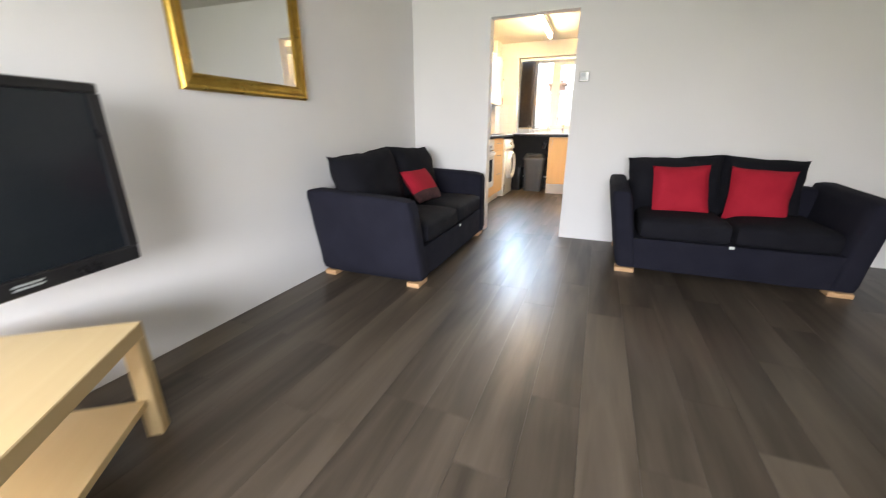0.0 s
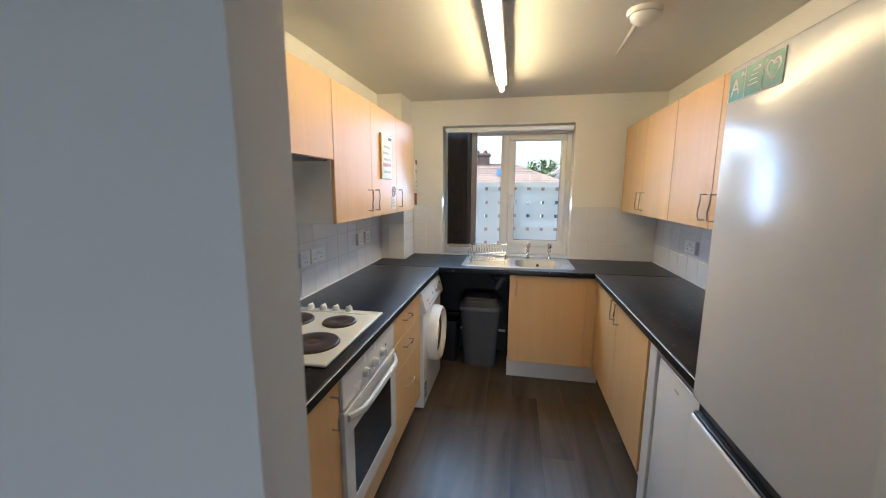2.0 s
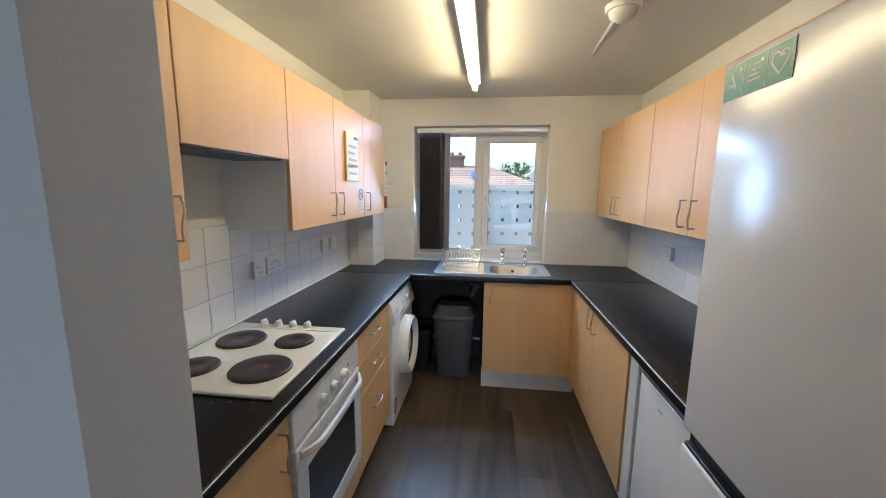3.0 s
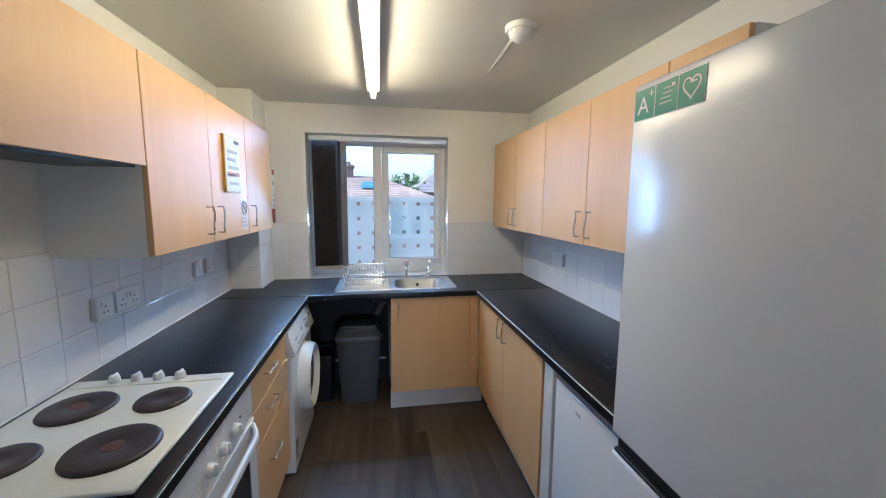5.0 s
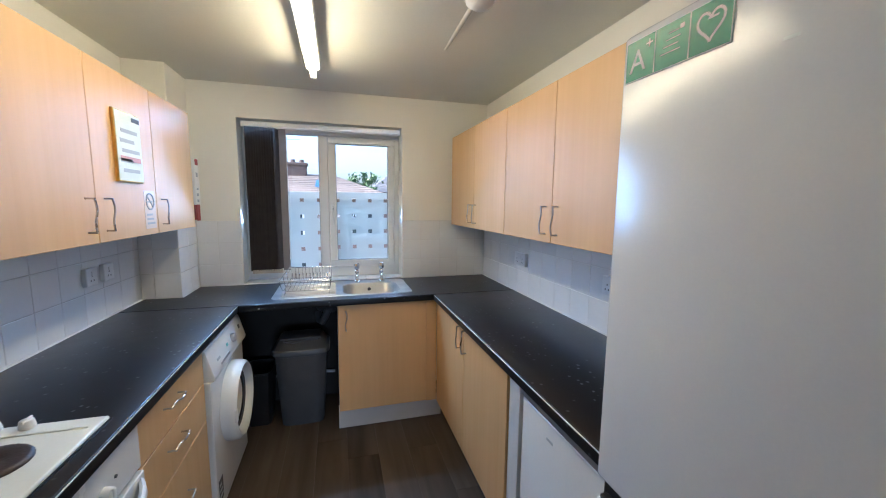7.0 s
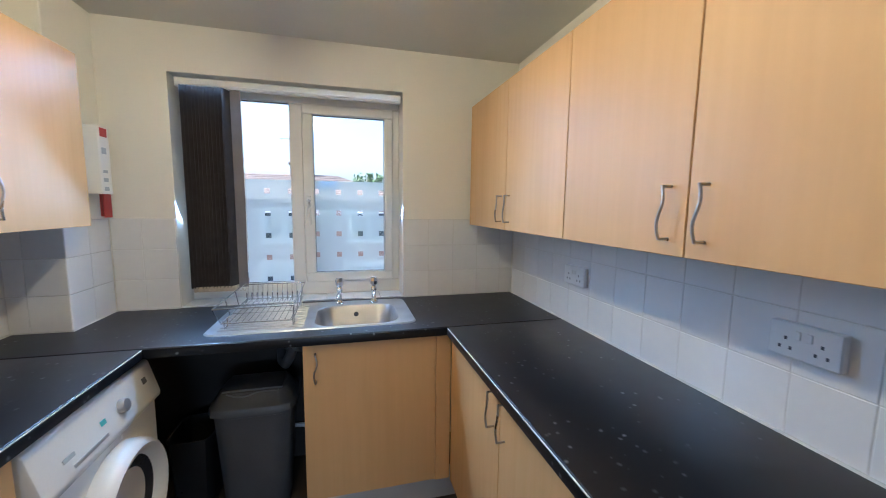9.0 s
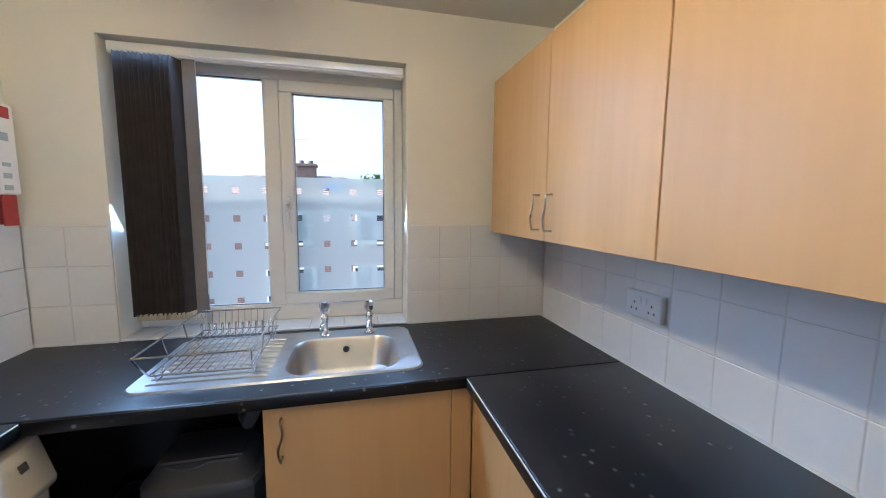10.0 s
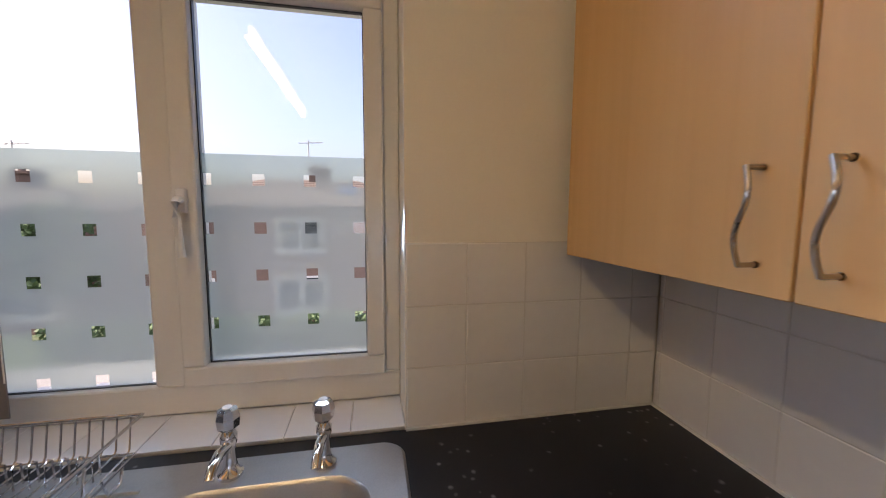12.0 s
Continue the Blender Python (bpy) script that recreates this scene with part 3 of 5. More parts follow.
worktop("scuffed black laminate worktop beside the tall fridge", (-0.02, XE_K, 4.415, 6.104, CT - 0.038, CT + 0.0005), (-0.0225, -0.0195, 4.42, 6.10, CT - 0.006, CT - 0.002), None, (-0.0222, -0.0202, 4.418, 6.102, CT - 0.038, CT - 0.008))
joint = thing("joint_strip", "thin dark joint strip between two worktops", "strip")
part("strip", bx(B(), -0.018, XE_K - 0.01, 6.1042, 6.1068, CT - 0.002, CT + 0.0018), M_BLACK, joint)
b = B()
pipe(b, [(XE_K - 0.014, 4.42, CT), (XE_K - 0.014, YN - 0.014, CT), (WX1, YN - 0.014, CT)], 0.006, 6)
pipe(b, [(WX0, YN - 0.014, CT), (-1.565, YN - 0.014, CT), (-1.565, 6.39, CT), (XW_K + 0.014, 6.39, CT), (XW_K + 0.014, YP1 + 0.02, CT)], 0.006, 6)
tagged(structure("sealant", b, M_SILICONE, "bead of pale sealant along the tiles", "trim", True), kind="structure")


# ---- cupboards ----
def bow_handle(parent, p, axis, out, length=0.125):
    """A wavy metal bow handle at p, along axis, standing out along out."""
    p, axis, out = Vector(p), Vector(axis), Vector(out)
    side = out.cross(axis)
    n = 28
    pts = []
    for i in range(n + 1):
        u = i / n
        wave = 0.0075 * math.sin(2 * math.pi * u) * (1 - 0.25 * abs(2 * u - 1))
        lift = 0.003 * math.sin(math.pi * u)
        pts.append(p + axis * (u - 0.5) * length + side * wave + out * lift)
    bm = B()
    pipe(bm, pts, 0.0036, 8)
    for s in (-1, 1):
        e = p + axis * s * (length / 2 - 0.002)
        cy(bm, e - out * 0.028, e + out * 0.001, 0.0033, 10)
        cy(bm, e - out * 0.028, e - out * 0.026, 0.0048, 10)
    return part("handle", bm, M_HANDLE, parent, "satin metal bow handle", True)


def cupboard(name, label, carcass, doors, face, plinth=None, category="cupboard", group=""):
    """A unit: carcass box, doors as (a0, a1, z0, z1, handle position or None), face: ('x+', place) the front's plane."""
    u = thing(name, label, category, group=group)
    part("body", bx(B(), *carcass, 0.001), M_CARCASS, u, "white melamine carcass")
    ax, pos = face
    for a0, a1, z0, z1, handle in doors:
        g = 0.0018
        t = 0.018
        if ax == "x+":
            d = (pos - t, pos, a0 + g, a1 - g, z0 + g, z1 - g)
            out = (1, 0, 0)
        elif ax == "x-":
            d = (pos, pos + t, a0 + g, a1 - g, z0 + g, z1 - g)
            out = (-1, 0, 0)
        else:
            d = (a0 + g, a1 - g, pos, pos + t, z0 + g, z1 - g)
            out = (0, -1, 0)
        door = part("door" if handle is None or handle[2] == "z" else "drawer_front", bx(B(), *d, 0.0015), M_BEECH, u, "beech veneer front")
        if handle:
            ha, hz, along = handle
            if along == "z":
                axis = (0, 0, 1)
            else:
                axis = (0, 1, 0) if ax[0] == "x" else (1, 0, 0)
            p = (pos + (0.026 if ax == "x+" else -0.026), ha, hz) if ax[0] == "x" else (ha, pos - 0.026, hz)
            bow_handle(door, p, axis, out)
    if plinth:
        part("plinth", bx(B(), *plinth, 0.001), M_PLINTH, u, "pale plinth board")
    return u


UZ0, UZ1, UX = 1.350, 2.028, -1.470
cupboard("wall_cupboard", "beech wall cupboard beside the cooker space", (XW_K + 0.001, UX - 0.020, 3.872, 4.372, UZ0 - 0.02, UZ1), [(3.872, 4.372, UZ0 - 0.022, UZ1, (4.325, 1.450, "z"))], ("x+", UX), group="wall cupboards")
hood = cupboard("wall_cupboard", "short beech wall cupboard above the hob", (XW_K + 0.001, UX - 0.020, 4.373, 4.937, 1.665, UZ1), [(4.373, 4.940, 1.655, UZ1, None)], ("x+", UX), group="wall cupboards")
part("hood_slot", bx(B(), UX - 0.24, UX - 0.022, 4.40, 4.92, 1.650, 1.664, 0.002), M_BLACK, hood, "black underside of the cooker hood")
cupboard("wall_cupboard", "beech double wall cupboard with a notice on one door", (XW_K + 0.001, UX - 0.020, 4.942, 5.898, UZ0, UZ1), [(4.942, 5.420, UZ0, UZ1, (5.360, 1.455, "z")), (5.420, 5.899, UZ0, UZ1, (5.472, 1.455, "z"))], ("x+", UX), group="wall cupboards")
cupboard("wall_cupboard", "beech single wall cupboard next to the pipe boxing", (XW_K + 0.001, UX - 0.020, 5.900, 6.395, UZ0, UZ1), [(5.900, 6.396, UZ0, UZ1, (5.950, 1.455, "z"))], ("x+", UX), group="wall cupboards")
RX, EZ0 = 0.269, 1.340
cupboard("wall_cupboard", "beech double wall cupboard in the window corner", (RX + 0.020, XE_K - 0.001, 5.677, 6.674, EZ0, UZ1), [(6.165, 6.675, EZ0, UZ1, (6.210, 1.441, "z")), (5.676, 6.165, EZ0, UZ1, (6.122, 1.441, "z"))], ("x-", RX), group="wall cupboards")
cupboard("wall_cupboard", "beech double wall cupboard above the worktop", (RX + 0.020, XE_K - 0.001, 4.722, 5.674, EZ0, UZ1), [(5.197, 5.675, EZ0, UZ1, (5.243, 1.441, "z")), (4.721, 5.197, EZ0, UZ1, (5.150, 1.441, "z"))], ("x-", RX), group="wall cupboards")
cupboard("wall_cupboard", "narrow beech wall cupboard beside the tall fridge", (RX + 0.020, XE_K - 0.001, 4.437, 4.719, EZ0, UZ1), [(4.436, 4.720, EZ0, UZ1, None)], ("x-", RX), group="wall cupboards")

BX, BZ0, BZ1 = -1.215, 0.150, 0.868
cupboard("base_cupboard", "beech base cupboard beside the oven", (XW_K + 0.001, BX - 0.020, 3.765, 4.398, BZ0, BZ1), [(3.765, 4.399, BZ0, BZ1, (4.340, 0.760, "z"))], ("x+", BX), (BX - 0.075, BX - 0.060, 3.765, 4.398, 0, BZ0), group="base cupboards")
cupboard("drawer_unit", "beech drawer unit with three drawers", (XW_K + 0.001, BX - 0.020, 4.992, 5.565, BZ0, BZ1), [(4.992, 5.566, 0.705, BZ1, (5.235, 0.800, "y")), (4.992, 5.566, 0.530, 0.705, (5.240, 0.640, "y")), (4.992, 5.566, BZ0 - 0.03, 0.530, (5.255, 0.385, "y"))], ("x+", BX), (BX - 0.075, BX - 0.060, 4.992, 5.565, 0, BZ0 - 0.031), group="base cupboards", category="drawers")
sink_unit = cupboard("base_cupboard", "beech cupboard under the sink", (-0.640, 0.010, 6.145, 6.62, BZ0, 0.74), [(-0.640, -0.065, 0.160, BZ1, (-0.588, 0.768, "z"))], ("y-", 6.125), (-0.645, 0.06, 6.200, 6.215, 0, 0.158), group="base cupboards")
part("corner_post", bx(B(), -0.0662, 0.0035, 6.1215, 6.143, 0.160, BZ1, 0.0008), M_BEECH, sink_unit)
cupboard("base_cupboard", "beech double base cupboard beside the white filler panel", (0.025, XE_K - 0.002, 5.045, 6.10, BZ0, BZ1), [(5.560, 6.112, 0.160, BZ1, (5.605, 0.795, "z")), (5.032, 5.560, 0.160, BZ1, (5.520, 0.795, "z"))], ("x-", 0.003), (0.078, 0.092, 5.045, 6.10, 0, 0.158), group="base cupboards")
filler = thing("filler_panel", "white filler panel between cupboard and small fridge", "panel")
part("panel", bx(B(), 0.012, 0.55, 4.945, 5.028, 0, BZ1, 0.002), M_CARCASS, filler)

# ---- built-in oven ----
oven = thing("oven", "white built-in electric oven with a black glass door", "oven")
OX = -1.205
part("body", bx(B(), XW_K + 0.03, OX - 0.022, 4.402, 4.988, 0.245, BZ1), M_DARK_VOID, oven)
part("control_panel", bx(B(), OX - 0.021, OX, 4.403, 4.987, 0.727, BZ1 - 0.002, 0.003), M_WHITE_ENAMEL, oven, "white control panel")
b = B()
bx(b, OX - 0.021, OX + 0.006, 4.403, 4.987, 0.250, 0.325, 0.003)
bx(b, OX - 0.021, OX + 0.006, 4.403, 4.987, 0.610, 0.716, 0.003)
bx(b, OX - 0.021, OX + 0.006, 4.403, 4.475, 0.325, 0.610, 0)
bx(b, OX - 0.021, OX + 0.006, 4.915, 4.987, 0.325, 0.610, 0)
odoor = part("door", b, M_WHITE_ENAMEL, oven, "white oven door")
part("glass", bx(B(), OX - 0.02, OX + 0.003, 4.4755, 4.9145, 0.3255, 0.6095), M_BLACK_GLASS, odoor, "black oven glass")
b = B()
rows = []
for i in range(15):
    u = i / 14
    out = 0.034 * min(1, 7 * u, 7 * (1 - u)) ** 0.7
    y, zc = 4.425 + 0.54 * u, 0.688 - 0.008 * math.sin(math.pi * u)
    rows.append([b.verts.new((OX + 0.006 + out + dx, y, zc + dz)) for dx, dz in ((0, -0.017), (0.008, -0.012), (0.011, 0.0), (0.008, 0.012), (0, 0.017), (-0.008, 0.012), (-0.008, -0.012))])
for r0, r1 in zip(rows, rows[1:]):
    for k in range(7):
        b.faces.new((r0[k], r0[(k + 1) % 7], r1[(k + 1) % 7], r1[k]))
b.faces.new(rows[0])
b.faces.new(rows[-1][::-1])
part("handle", b, M_WHITE_PLASTIC, odoor, "white bar handle", True)
for y in (4.606, 4.700, 4.803):
    b = B()
    lathe(b, [(0.0, 0), (0.021, 0), (0.021, 0.008), (0.018, 0.020), (0.013, 0.022), (0.0, 0.022)], pose(OX + 0.0005, y, 0.778, 0, 90, 0), 18)
    bx(b, OX + 0.018, OX + 0.028, y - 0.004, y + 0.004, 0.760, 0.796, 0.002)
    part("knob", b, M_WHITE_PLASTIC, oven, "white control knob", True)
b = B()
cy(b, (OX, 4.86, 0.79), (OX + 0.003, 4.86, 0.79), 0.005, 10)
part("indicator", b, M_DARK_PRINT, oven)
base_panel = thing("filler_panel", "beech panel below the oven", "panel")
part("panel", bx(B(), BX - 0.018, BX, 4.401, 4.990, 0.115, 0.244, 0.0015), M_BEECH, base_panel)
part("plinth", bx(B(), BX - 0.075, BX - 0.060, 4.401, 4.990, 0, 0.114), M_PLINTH, base_panel)

# ---- hob ----
hob = thing("hob", "cream enamel hob with four dark solid hotplates", "hob")
HX0, HX1, HY0, HY1 = -1.742, -1.242, 4.362, 4.938
b = B()
bx(b, HX0, HX1, HY0, HY1, CT + 0.0005, CT + 0.014, 0.007, 3)
bx(b, HX0 + 0.02, HX1 - 0.02, HY1 - 0.060, HY1 - 0.052, CT + 0.012, CT + 0.0165, 0.002)
part("plate", b, M_HOB, hob, smooth=True)
part("gasket", bx(B(), HX0 - 0.006, HX1 + 0.003, HY0 - 0.003, HY1 + 0.003, CT + 0.0002, CT + 0.0045), M_BLACK, hob)
for x, y, r, rusty in ((-1.605, 4.745, 0.090, 1), (-1.385, 4.760, 0.072, 0), (-1.378, 4.522, 0.098, 1), (-1.605, 4.500, 0.072, 0)):
    b = B()
    lathe(b, [(0, 0), (r + 0.004, 0), (r + 0.004, 0.003), (r, 0.0085), (r - 0.006, 0.0105), (0.026, 0.0095), (0.022, 0.007), (0, 0.007)], pose(x, y, CT + 0.0135), 32)
    hp = part("hotplate", b, M_PLATE, hob, "dark cast-iron hotplate", True)
    if rusty:
        b = B()
        lathe(b, [(0, 0), (0.024, 0), (0.024, 0.0022), (0, 0.0022)], pose(x, y, CT + 0.0207), 20)
        part("centre", b, M_RUST, hp, "rust-red centre")
for x in (-1.618, -1.549, -1.481, -1.412):
    b = B()
    lathe(b, [(0, 0), (0.017, 0), (0.017, 0.006), (0.0145, 0.020), (0.012, 0.022), (0, 0.022)], pose(x, HY1 - 0.018, CT + 0.0138), 18)
    bx(b, x - 0.004, x + 0.004, HY1 - 0.036, HY1, CT + 0.030, CT + 0.039, 0.002)
    part("knob", b, M_WHITE_PLASTIC, hob, "white knob", True)

# ---- microwave ----
micro = thing("microwave", "silver microwave oven with two round knobs", "microwave", pose(-1.535, 3.99, CT))
part("body", bx(B(), -0.175, 0.155, -0.215, 0.205, 0.012, 0.285, 0.008, 2), M_SILVER, micro)
part("control_panel", bx(B(), 0.1555, 0.185, 0.098, 0.206, 0.014, 0.284, 0.004), M_SILVER, micro, "silver control panel")
part("door", bx(B(), 0.1555, 0.185, -0.214, 0.094, 0.014, 0.284, 0.004), M_BLACK_GLASS, micro, "dark glass door")
b = B()
pipe(b, [(0.184, 0.080, 0.06), (0.205, 0.080, 0.07), (0.212, 0.080, 0.15), (0.205, 0.080, 0.23), (0.184, 0.080, 0.24)], 0.008, 8)
part("handle", b, M_CHROME, micro, "curved chrome handle", True)
for z in (0.185, 0.105):
    b = B()
    lathe(b, [(0, 0), (0.026, 0), (0.026, 0.006), (0.022, 0.016), (0, 0.017)], pose(0.1845, 0.152, z, 0, 90, 0), 20)
    bx(b, 0.196, 0.208, 0.148, 0.156, z - 0.022, z + 0.022, 0.003)
    part("knob", b, M_CHROME, micro, "chrome knob", True)
part("label_strip", bx(B(), 0.1845, 0.1860, 0.108, 0.196, 0.235, 0.262), M_PINK, micro, "faded pink print")
for sx in (-0.14, 0.12):
    for sy in (-0.18, 0.17):
        b = B()
        cy(b, (sx, sy, 0), (sx, sy, 0.0125), 0.012, 10)
        part("foot", b, M_BLACK, micro)

# ---- washing machine ----
washer = thing("washing_machine", "white front-loading washing machine under the worktop", "washing machine")
WY0, WY1, WXF = 5.580, 6.175, -1.196
b = B()
bx(b, XW_K + 0.02, WXF, WY0, WY1, 0.012, 0.695, 0.008, 2)
part("body", b, M_WHITE_ENAMEL, washer)
b = B()
vs = [(XW_K + 0.02, 0.6955), (WXF + 0.018, 0.6955), (WXF + 0.022, 0.715), (WXF - 0.012, 0.838), (WXF - 0.022, 0.848), (XW_K + 0.02, 0.848)]
lo = [b.verts.new((x, WY0, z)) for x, z in vs]
hi = [b.verts.new((x, WY1, z)) for x, z in vs]
b.faces.new(lo)
b.faces.new(hi[::-1])
for i in range(len(vs)):
    j = (i + 1) % len(vs)
    b.faces.new((lo[i], hi[i], hi[j], lo[j]))
bmesh.ops.bevel(b, geom=list(b.edges), offset=0.006, segments=2, affect="EDGES", profile=0.5, clamp_overlap=True)
panel = part("control_panel", b, M_WHITE_ENAMEL, washer, "white sloping control panel", True)
slope = math.degrees(math.atan2(0.034, 0.123))


def on_panel(y, z):
    return pose(WXF + 0.022 - (z - 0.715) * 0.034 / 0.123, y, z, 0, 90 - slope, 0)


b = B()
lathe(b, [(0, -0.002), (0.024, -0.002), (0.022, 0.016), (0.019, 0.019), (0, 0.019)], on_panel(5.945, 0.775), 20)
part("dial", b, M_SILVER, panel, "grey programme dial", True)
for y, z, w, h, mt in ((5.845, 0.775, 0.012, 0.008, M_TEAL), (6.10, 0.790, 0.012, 0.011, M_DARK_PRINT), (5.69, 0.765, 0.022, 0.006, M_GREY_PRINT), (5.77, 0.735, 0.075, 0.005, M_SILVER)):
    b = B()
    bx(b, -h, h, -w, w, -0.002, 0.003, 0.001)
    bmesh.ops.transform(b, matrix=on_panel(y, z), verts=b.verts)
    part("button", b, mt, panel)
DY, DZ = 5.890, 0.455
mdoor = pose(WXF, DY, DZ, 0, 90, 0)
b = B()
lathe(b, [(0.142, 0), (0.205, 0), (0.206, 0.030), (0.200, 0.058), (0.186, 0.070), (0.168, 0.064), (0.154, 0.040), (0.142, 0.026)], mdoor, 40)
wdoor = part("door", b, M_WHITE_ENAMEL, washer, "round white door ring", True)
b = B()
lathe(b, [(0, -0.002), (0.147, -0.002), (0.152, 0.036), (0.12, 0.028), (0.07, 0.014), (0, 0.010)], mdoor, 36)
part("porthole", b, M_PORT, wdoor, "dark glass porthole", True)
b = B()
bx(b, WXF + 0.040, WXF + 0.072, DY - 0.196, DY - 0.170, DZ - 0.035, DZ + 0.035, 0.005)
part("latch", b, M_WHITE_PLASTIC, wdoor)
lab = part("rating_label", bx(B(), WXF - 0.0005, WXF + 0.0012, 5.605, 5.665, 0.075, 0.185), M_DARK_PRINT, washer, "dark rating label")
for k in range(3):
    part("print_bar", bx(B(), WXF + 0.0008, WXF + 0.0020, 5.612, 5.656 - 0.008 * k, 0.095 + 0.028 * k, 0.107 + 0.028 * k), M_GREY_PRINT, lab)
for x in (XW_K + 0.07, WXF - 0.05):
    for y in (WY0 + 0.05, WY1 - 0.05):
        b = B()
        cy(b, (x, y, 0), (x, y, 0.0125), 0.02, 10)
        part("foot", b, M_BLACK, washer)


# ---- bins ----
def waste_bin(label, cx, cy_, w, d, h, lid=True, mat_body=None, rot=0):
    u = thing("waste_bin", label, "bin", pose(cx, cy_, 0, 0, 0, rot))
    bm = B()
    rings = []
    for z, s in ((0.0, 0.78), (0.01, 0.80), (h * 0.90, 0.97), (h * 0.905, 1.0), (h * 0.93, 1.0)):
        ring = []
        for i in range(28):
            a = 2 * math.pi * i / 28
            ca, sa = math.cos(a), math.sin(a)
            k = (abs(ca) ** 6 + abs(sa) ** 6) ** (-1 / 6)
            ring.append(bm.verts.new((ca * k * w / 2 * s, sa * k * d / 2 * s, z)))
        rings.append(ring)
    for a, c in zip(rings, rings[1:]):
        for i in range(28):
            j = (i + 1) % 28
            bm.faces.new((a[i], a[j], c[j], c[i]))
    bm.faces.new(rings[0][::-1])
    if lid:
        bm.faces.new(rings[-1])
    else:
        inner = [bm.verts.new((v.co.x * 0.93, v.co.y * 0.93, v.co.z)) for v in rings[-1]]
        deep = [bm.verts.new((v.co.x * 0.80, v.co.y * 0.80, 0.05)) for v in rings[-1]]
        for a, c in ((rings[-1], inner), (inner, deep)):
            for i in range(28):
                j = (i + 1) % 28
                bm.faces.new((a[i], a[j], c[j], c[i]))
        bm.faces.new(deep)
    part("body", bm, mat_body or M_BIN, u, smooth=True)
    if lid:
        z0 = h * 0.93
        bm = B()
        rings = []
        for z, sx, sy in ((z0 + 0.001, 1.02, 1.02), (z0 + 0.001, 1.07, 1.08), (z0 + 0.030, 1.07, 1.08), (z0 + 0.036, 1.04, 1.05), (z0 + 0.040, 0.97, 0.96), (z0 + 0.085, 0.84, 0.74), (z0 + 0.094, 0.78, 0.66)):
            ring = []
            for i in range(32):
                a = 2 * math.pi * i / 32
                ca, sa = math.cos(a), math.sin(a)
                k = (abs(ca) ** 6 + abs(sa) ** 6) ** (-1 / 6)
                ring.append(bm.verts.new((ca * k * w / 2 * sx, sa * k * d / 2 * sy, z)))
            rings.append(ring)
        for a, c in zip(rings, rings[1:]):
            for i in range(32):
                j = (i + 1) % 32
                bm.faces.new((a[i], a[j], c[j], c[i]))
        bm.faces.new(rings[-1])
        lidp = part("lid", bm, M_BIN_LID, u, "domed grey plastic lid", True)
        bm = B()
        rbox(bm, -w * 0.37, w * 0.37, -d * 0.34, d * 0.30, z0 + 0.088, z0 + 0.102, 0.006, 6, 0.006)
        part("flap", bm, M_BIN_LID, lidp, "raised swing flap", True)
        bm = B()
        pts = [(w * (-0.30 + 0.62 * i / 12), -d * 0.355 - 0.012 * math.sin(math.pi * min(1, i / 7)), z0 + 0.088 - 0.012 * math.sin(math.pi * min(1, i / 7))) for i in range(13)]
        pipe(bm, pts, 0.006, 8)
        part("finger_lip", bm, M_BIN_LID, lidp, "", True)
    return u


waste_bin("tall grey plastic bin with a lid under the worktop", -0.882, 6.42, 0.345, 0.27, 0.545)
waste_bin("small dark open bin beside the washing machine", -1.165, 6.47, 0.19, 0.26, 0.405, False, M_BLACK)

# dark sheets added behind the bins in place of the deep shade there
board = thing("shade_board", "added dark board standing in for the shade behind the bins", "board")
part("side_shade", bx(B(), -1.574, -1.560, 6.385, 6.693, 0.0, 0.868, 0.001), M_DARK_VOID, board)
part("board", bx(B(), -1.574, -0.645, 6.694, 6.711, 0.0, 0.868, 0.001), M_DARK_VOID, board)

# waste pipes under the sink
pipes = thing("waste_pipe", "grey plastic waste pipes under the sink", "pipe")
b = B()
pipe(b, [(-0.66, 6.30, 0.80), (-0.72, 6.35, 0.79), (-0.76, 6.44, 0.78), (-0.76, 6.60, 0.77), (-0.76, 6.69, 0.76)], 0.022, 10)
part("pipe", b, M_BIN, pipes, smooth=True)
b = B()
pipe(b, [(-0.70, 6.33, 0.792), (-0.72, 6.34, 0.74), (-0.74, 6.36, 0.70), (-0.76, 6.40, 0.70), (-0.77, 6.45, 0.74)], 0.024, 10)
part("trap", b, M_BIN, pipes, smooth=True)
cables = thing("water_hose", "white plumbing hoses on the wall under the worktop", "hose")
b = B()
pipe(b, [(-1.18, 6.67, 0.30), (-1.15, 6.67, 0.22), (-1.10, 6.67, 0.20), (-0.95, 6.67, 0.22), (-0.67, 6.67, 0.20)], 0.012, 8)
part("hose", b, M_WHITE_PLASTIC, cables, smooth=True)

# ---- sink ----
sink = thing("sink", "stainless steel inset sink with a ribbed drainer", "sink")
SX0_, SX1_, SY0_, SY1_ = -1.035, -0.140, 6.192, 6.655
BCX, BCY, BHX, BHY = -0.408, 6.388, 0.194, 0.172


def round_rect(cx, cy_, hx, hy, r, n=8):
    pts = []
    for qx, qy, a0 in ((1, 1, 0), (-1, 1, 90), (-1, -1, 180), (1, -1, 270)):
        for i in range(n + 1):
            a = radians(a0 + 90 * i / n)
            pts.append((cx + qx * (hx - r) + r * math.cos(a), cy_ + qy * (hy - r) + r * math.sin(a)))
    return pts


